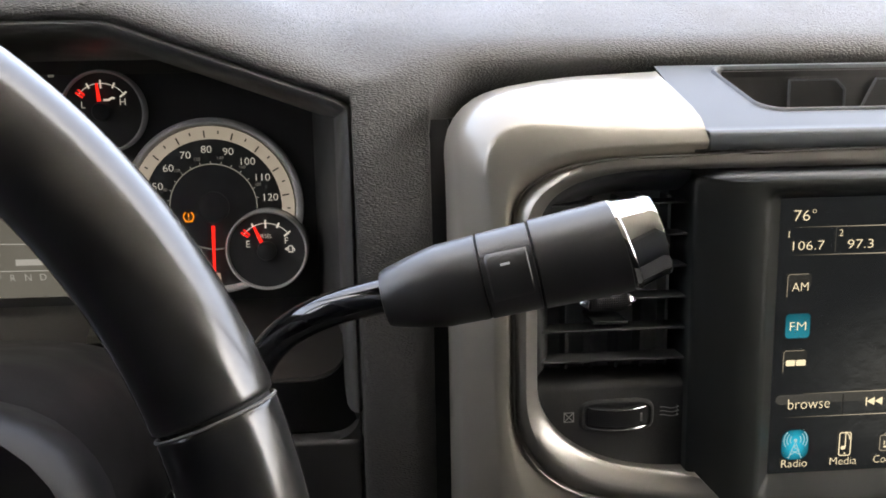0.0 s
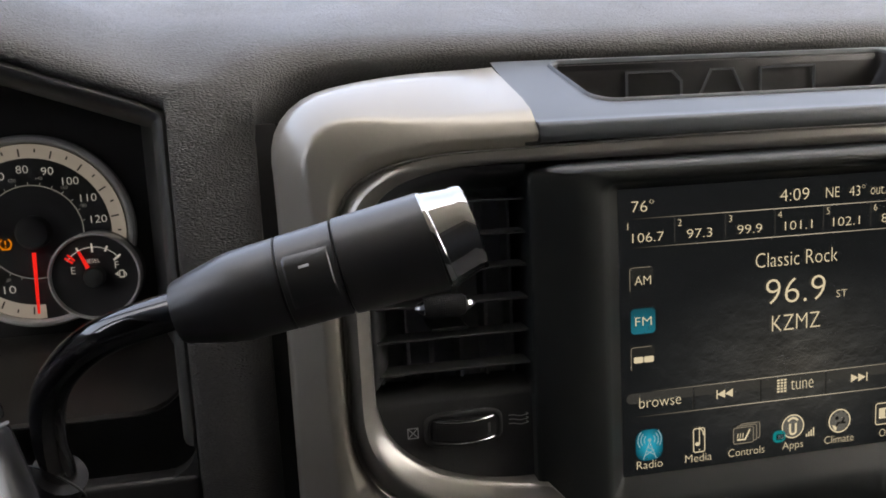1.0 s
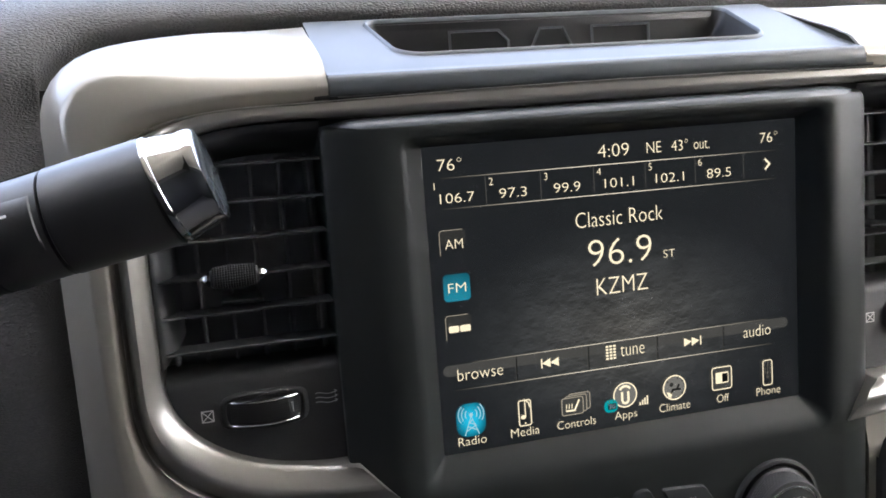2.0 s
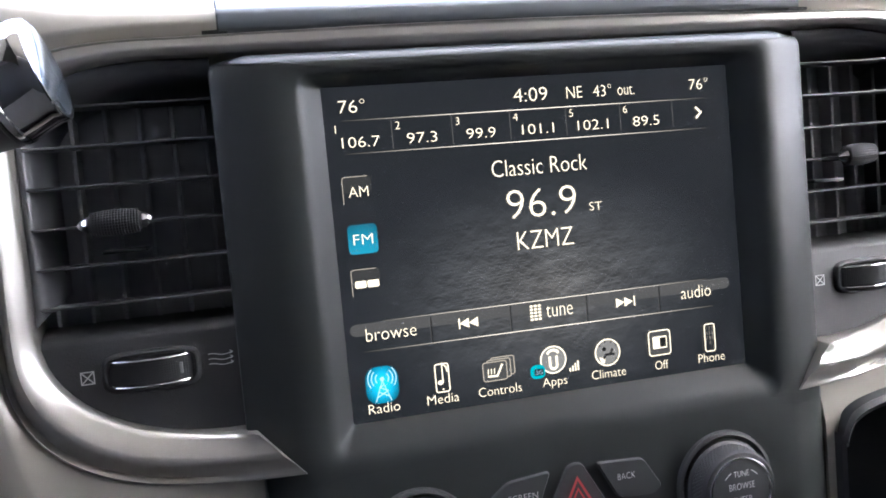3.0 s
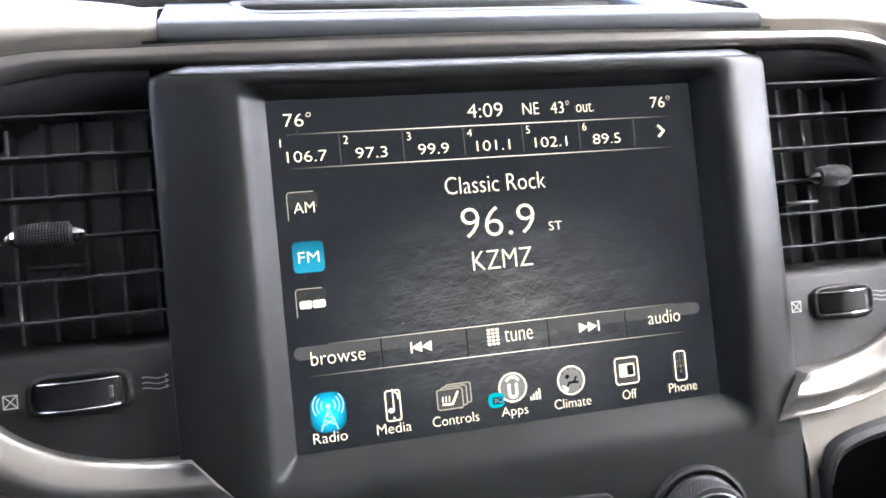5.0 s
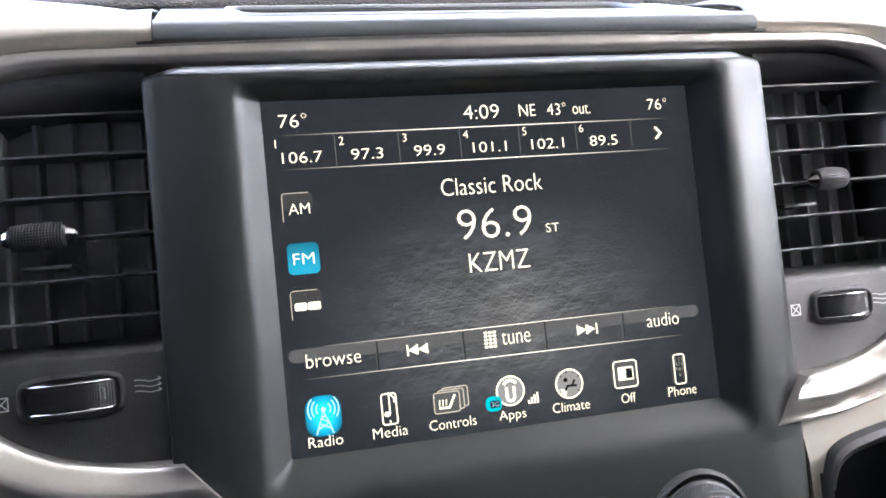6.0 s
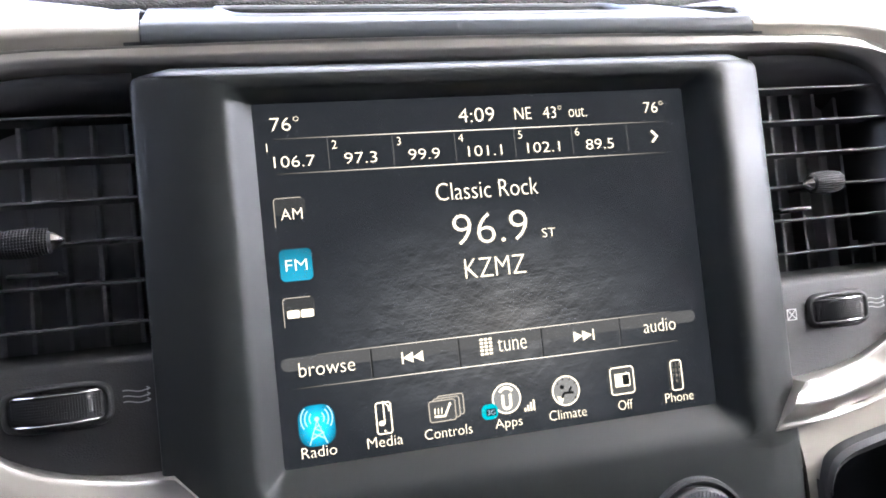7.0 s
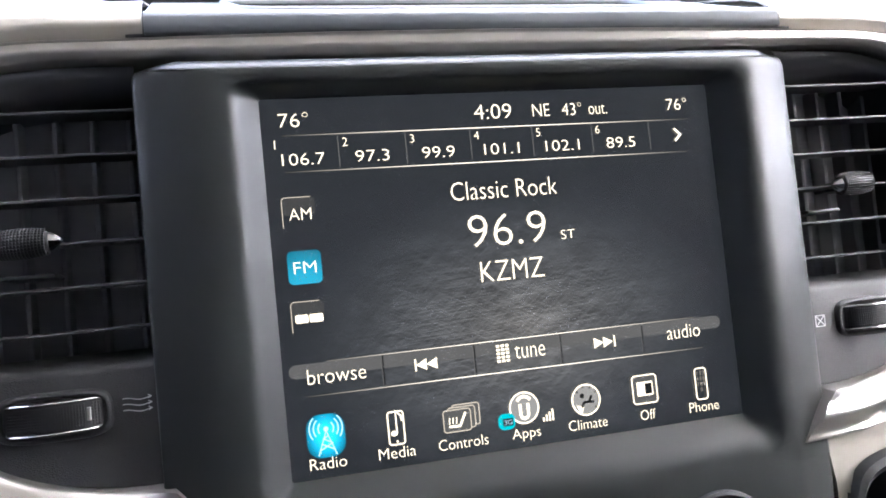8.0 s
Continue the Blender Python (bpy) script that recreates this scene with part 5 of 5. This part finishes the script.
def small_gauge(g, x, z, y, lo, hi, angle, fuel):
    part("arc", strokes([arc(x, z, 0.0165, 35, 145, 20)], 0.0004, y - 0.0010), WHITE_PRINT, g)
    ticks = [[(x + a * math.cos(radians(d)), z + a * math.sin(radians(d))), (x + 0.0185 * math.cos(radians(d)), z + 0.0185 * math.sin(radians(d)))] for d, a in ((38, 0.0135), (64, 0.0150), (90, 0.0135), (116, 0.0150))]
    for tick in ticks:
        part("tick", strokes([tick], 0.0010, y - 0.0011), WHITE_PRINT, g)
    for d in (142, 135):
        part("warning_mark", strokes([[(x + a * math.cos(radians(d)), z + a * math.sin(radians(d))) for a in (0.0135, 0.0185)]], 0.0011, y - 0.0011), NEEDLE, g)
    word_at(lo, x - 0.0108, z + 0.0042, None, 0.0038, y - 0.0010, g, WHITE_PRINT, "lettering")
    word_at(hi, x + 0.0120, z + 0.0056, None, 0.0038, y - 0.0010, g, WHITE_PRINT, "lettering")
    pointer(g, x, z, y, angle, 0.0060, 0.0165, 0.0058)


cluster()


# ---- steering column, wheel and shifter ----
def column():
    t = thing("steering_column", (-0.475, 0.0, -0.25), "black plastic steering column shroud", "steering column")
    rows = []
    for y, grow in ((-0.072, 0.80), (-0.070, 0.90), (-0.062, 0.97), (-0.03, 1.0), (0.03, 1.0), (0.09, 0.98), (0.104, 0.95), (0.106, 0.88)):
        top = -0.011 + (0.10 - y) * math.tan(radians(10))
        rows.append([(px, y, pz) for px, pz in corner(-0.475, top - 0.085, 0.102 * grow, 0.085 * grow, 3.2, 0, 360, 48)[:-1]])
    part("shroud", loft(rows, True, True), HUB, t, "domed black plastic shroud")
    part("support", boxed((-0.545, 0.02, -0.30), (-0.395, 0.16, -0.14), 0.02, 3), BLACK, t)
    part("boot", tube([(-0.353, 0.010, -0.075), (-0.338, 0.006, -0.056), (-0.326, 0.001, -0.040), (-0.3195, -0.004, -0.030)], [0.0150, 0.0130, 0.0115, 0.0106], 24), HUB, t, "soft black boot at the shifter's foot")
    at = [Vector((-0.3225, -0.002, -0.0345)) + 0.0128 * (Vector((0.75, 0.0, -0.55)).normalized() * math.cos(a) + Vector((0.35, -0.8, 0.48)).normalized() * math.sin(a)) for a in [2 * math.pi * k / 36 for k in range(37)]]
    part("boot_ring", tube(at, [0.0005] * 37, 8), BLACK, t, "thin black rim of the boot")


def wheel():
    R, r = 0.190, 0.0168
    c = Vector((-0.4870, -0.151, -0.0350))
    ex, ez = Vector((1, 0, 0)), Vector((0, math.sin(radians(10)), math.cos(radians(10))))
    n = ex.cross(ez)
    t = thing("steering_wheel", tuple(c), "black leather steering wheel with a stitched rim joint", "steering wheel")

    def at(a, k, rr=r):
        d = ex * math.cos(a) + ez * math.sin(a)
        return c + d * (R + rr * math.cos(k)) + n * rr * math.sin(k)

    def rim(a0, a1, steps, rr):
        # the leather is drawn in sharply at both ends
        ends = ((0.0, 0.915), (0.06, 0.955), (0.16, 0.98), (0.35, 0.995), (0.7, 1.0))
        turns = [(a0 + d, e) for d, e in ends] + [(a0 + (a1 - a0) * i / steps, 1.0) for i in range(1, steps)] + [(a1 - d, e) for d, e in reversed(ends)]
        return loft([[at(radians(a), 2 * math.pi * k / 36, rr * e) for k in range(36)] for a, e in turns], True, True)

    part("rim", rim(20.25, 159.75, 72, r), LEATHER_RIM, t, "smooth black leather upper rim")
    part("lower_rim", rim(-200.1, 19.9, 100, r * 0.985), LEATHER_RIM, t)
    for a in (20.1, 159.9):
        part("joint", loft([[at(radians(a + d), 2 * math.pi * k / 28, r * q) for k in range(28)] for d, q in ((-0.5, 0.90), (0.5, 0.90))], True), DEEP, t, "dark joint in the rim")
        rail = [at(radians(a - 0.20), 2 * math.pi * k / 40, r * 0.972) for k in range(41)]
        part("joint_edge", tube(rail, [0.00045] * 41, 6), WORN, t, "pale worn joint edge")
    hub = [[c + ex * (px * s) + ez * (pz * s) - n * d for px, pz in round_rect(-0.135, -0.095, 0.135, 0.062, 0.05, 8)] for s, d in ((0.86, 0.085), (0.98, 0.070), (1.0, 0.050), (0.985, 0.044), (0.95, 0.039), (0.7, 0.034), (0.02, 0.032))]
    part("hub", loft(hub, True), HUB, t, "padded black hub")
    for a0 in (-14, 194, 270):
        a = radians(a0)
        d, s = ex * math.cos(a) + ez * math.sin(a), -ex * math.sin(a) + ez * math.cos(a)
        rows = [[c + d * q + s * (w * k) - n * (0.006 * (1 - k * k) - 0.006) for k in (-1, -0.6, -0.2, 0.2, 0.6, 1)] for q, w in ((0.07, 0.036), (0.12, 0.028), (0.16, 0.024), (0.186, 0.027))]
        part("spoke", thick(loft(rows), 0.010), BLACK, t)


def shifter():
    t = thing("gear_shifter", (-0.3195, -0.004, -0.030), "black column gear shifter with a leather grip and chrome end cap", "gear shifter")
    shaft = smooth_path([(-0.3200, -0.003, -0.031), (-0.3185, -0.016, -0.012), (-0.3125, -0.032, 0.0085), (-0.3015, -0.046, 0.0235), (-0.2860, -0.057, 0.0345), (-0.2630, -0.064, 0.0418), (-0.2450, -0.068, 0.0455)], 8)
    part("shaft", tube(shaft, [0.0062] * len(shaft), 24), GLOSS, t, "glossy black bent rod")
    a, b = Vector((-0.2655, -0.0640, 0.0412)), Vector((-0.1684, -0.0752, 0.0627))
    d = b - a
    u = d.normalized()
    side = Vector((0, -1, 0)) - u * u.dot(Vector((0, -1, 0)))
    side.normalize()
    up = u.cross(side) if u.cross(side).z > 0 else side.cross(u)
    # the grip hangs a little below the line from foot to end
    at = lambda q: a + d * q - up * (0.0011 * max(0.0, min(1.0, (1.0 - q) / 0.13)))

    def body(name, pairs, material, label, sides=36, slant=0.0):
        bm = tube([at(q) for q, _ in pairs], [w for _, w in pairs], sides)
        for v in bm.verts:
            # the far end is cut a little aslant
            v.co -= u * ((v.co - a).dot(up) * slant * max(0.0, min(1.0, ((v.co - a).dot(u) / d.length - 0.52) / 0.35)))
        return part(name, bm, material, t, label)

    body("sleeve", [(0.025, 0.0074), (0.030, 0.0096), (0.045, 0.0104), (0.14, 0.0128), (0.21, 0.0143), (0.24, 0.0147), (0.378, 0.0151), (0.383, 0.0145)], GRIP, "tapered black sleeve")
    body("seam", [(0.378, 0.0144), (0.573, 0.0147)], DEEP, "dark seam under the collar")
    body("collar", [(0.385, 0.0145), (0.389, 0.0152), (0.563, 0.0155), (0.567, 0.0148)], GRIP, "black collar holding the button")
    body("grip", [(0.570, 0.0149), (0.575, 0.0158), (0.62, 0.0159), (0.80, 0.0163), (0.866, 0.0164), (0.870, 0.0158)], GRIP, "black leather grip", slant=0.07)
    body("end_cap", [(0.868, 0.0155), (0.871, 0.0164), (0.880, 0.0165), (0.886, 0.0163), (0.889, 0.0159), (0.974, 0.0142), (0.979, 0.0144), (0.997, 0.0142), (1.005, 0.0138), (1.007, 0.0131)], CHROME, "polished chrome end cap", 48, 0.07)
    body("end_disc", [(1.000, 0.0131), (1.006, 0.0131), (1.009, 0.0123), (1.010, 0.0005)], DISC, "polished blue-grey end disc", slant=0.07)
    # push button, its face following the collar
    rows = []
    for q in (0.400, 0.410, 0.425, 0.475, 0.530, 0.543, 0.553):
        e = 0.0 if q in (0.400, 0.553) else 0.0010
        rows.append([at(q) + (side * math.cos(w) + up * math.sin(w)) * (0.0149 + (e if abs(k) < 4 else 0)) for k in range(-4, 5) for w in [radians(8 + k * 9)]])
    btn = part("button", loft(rows), GRIP, t, "raised rectangular push button")
    w = radians(22)
    m = at(0.468) + (side * math.cos(w) + up * math.sin(w)) * 0.0162
    rows = [[m + u * p + (up * math.cos(w) - side * math.sin(w)) * q for q in (-0.0004, 0.0004)] for p in (-0.0016, 0.0016)]
    part("minus_mark", thick(loft(rows), 0.0003), WHITE_MARK, btn, "white minus mark", smooth=0)


WORN = plain("worn_grey_leather_edge", (0.10, 0.10, 0.10), 0.45, amount=0.97, scale=160.0)
WHITE_MARK = plain("white_print", (0.75, 0.75, 0.75), 0.5)
column()
wheel()
shifter()
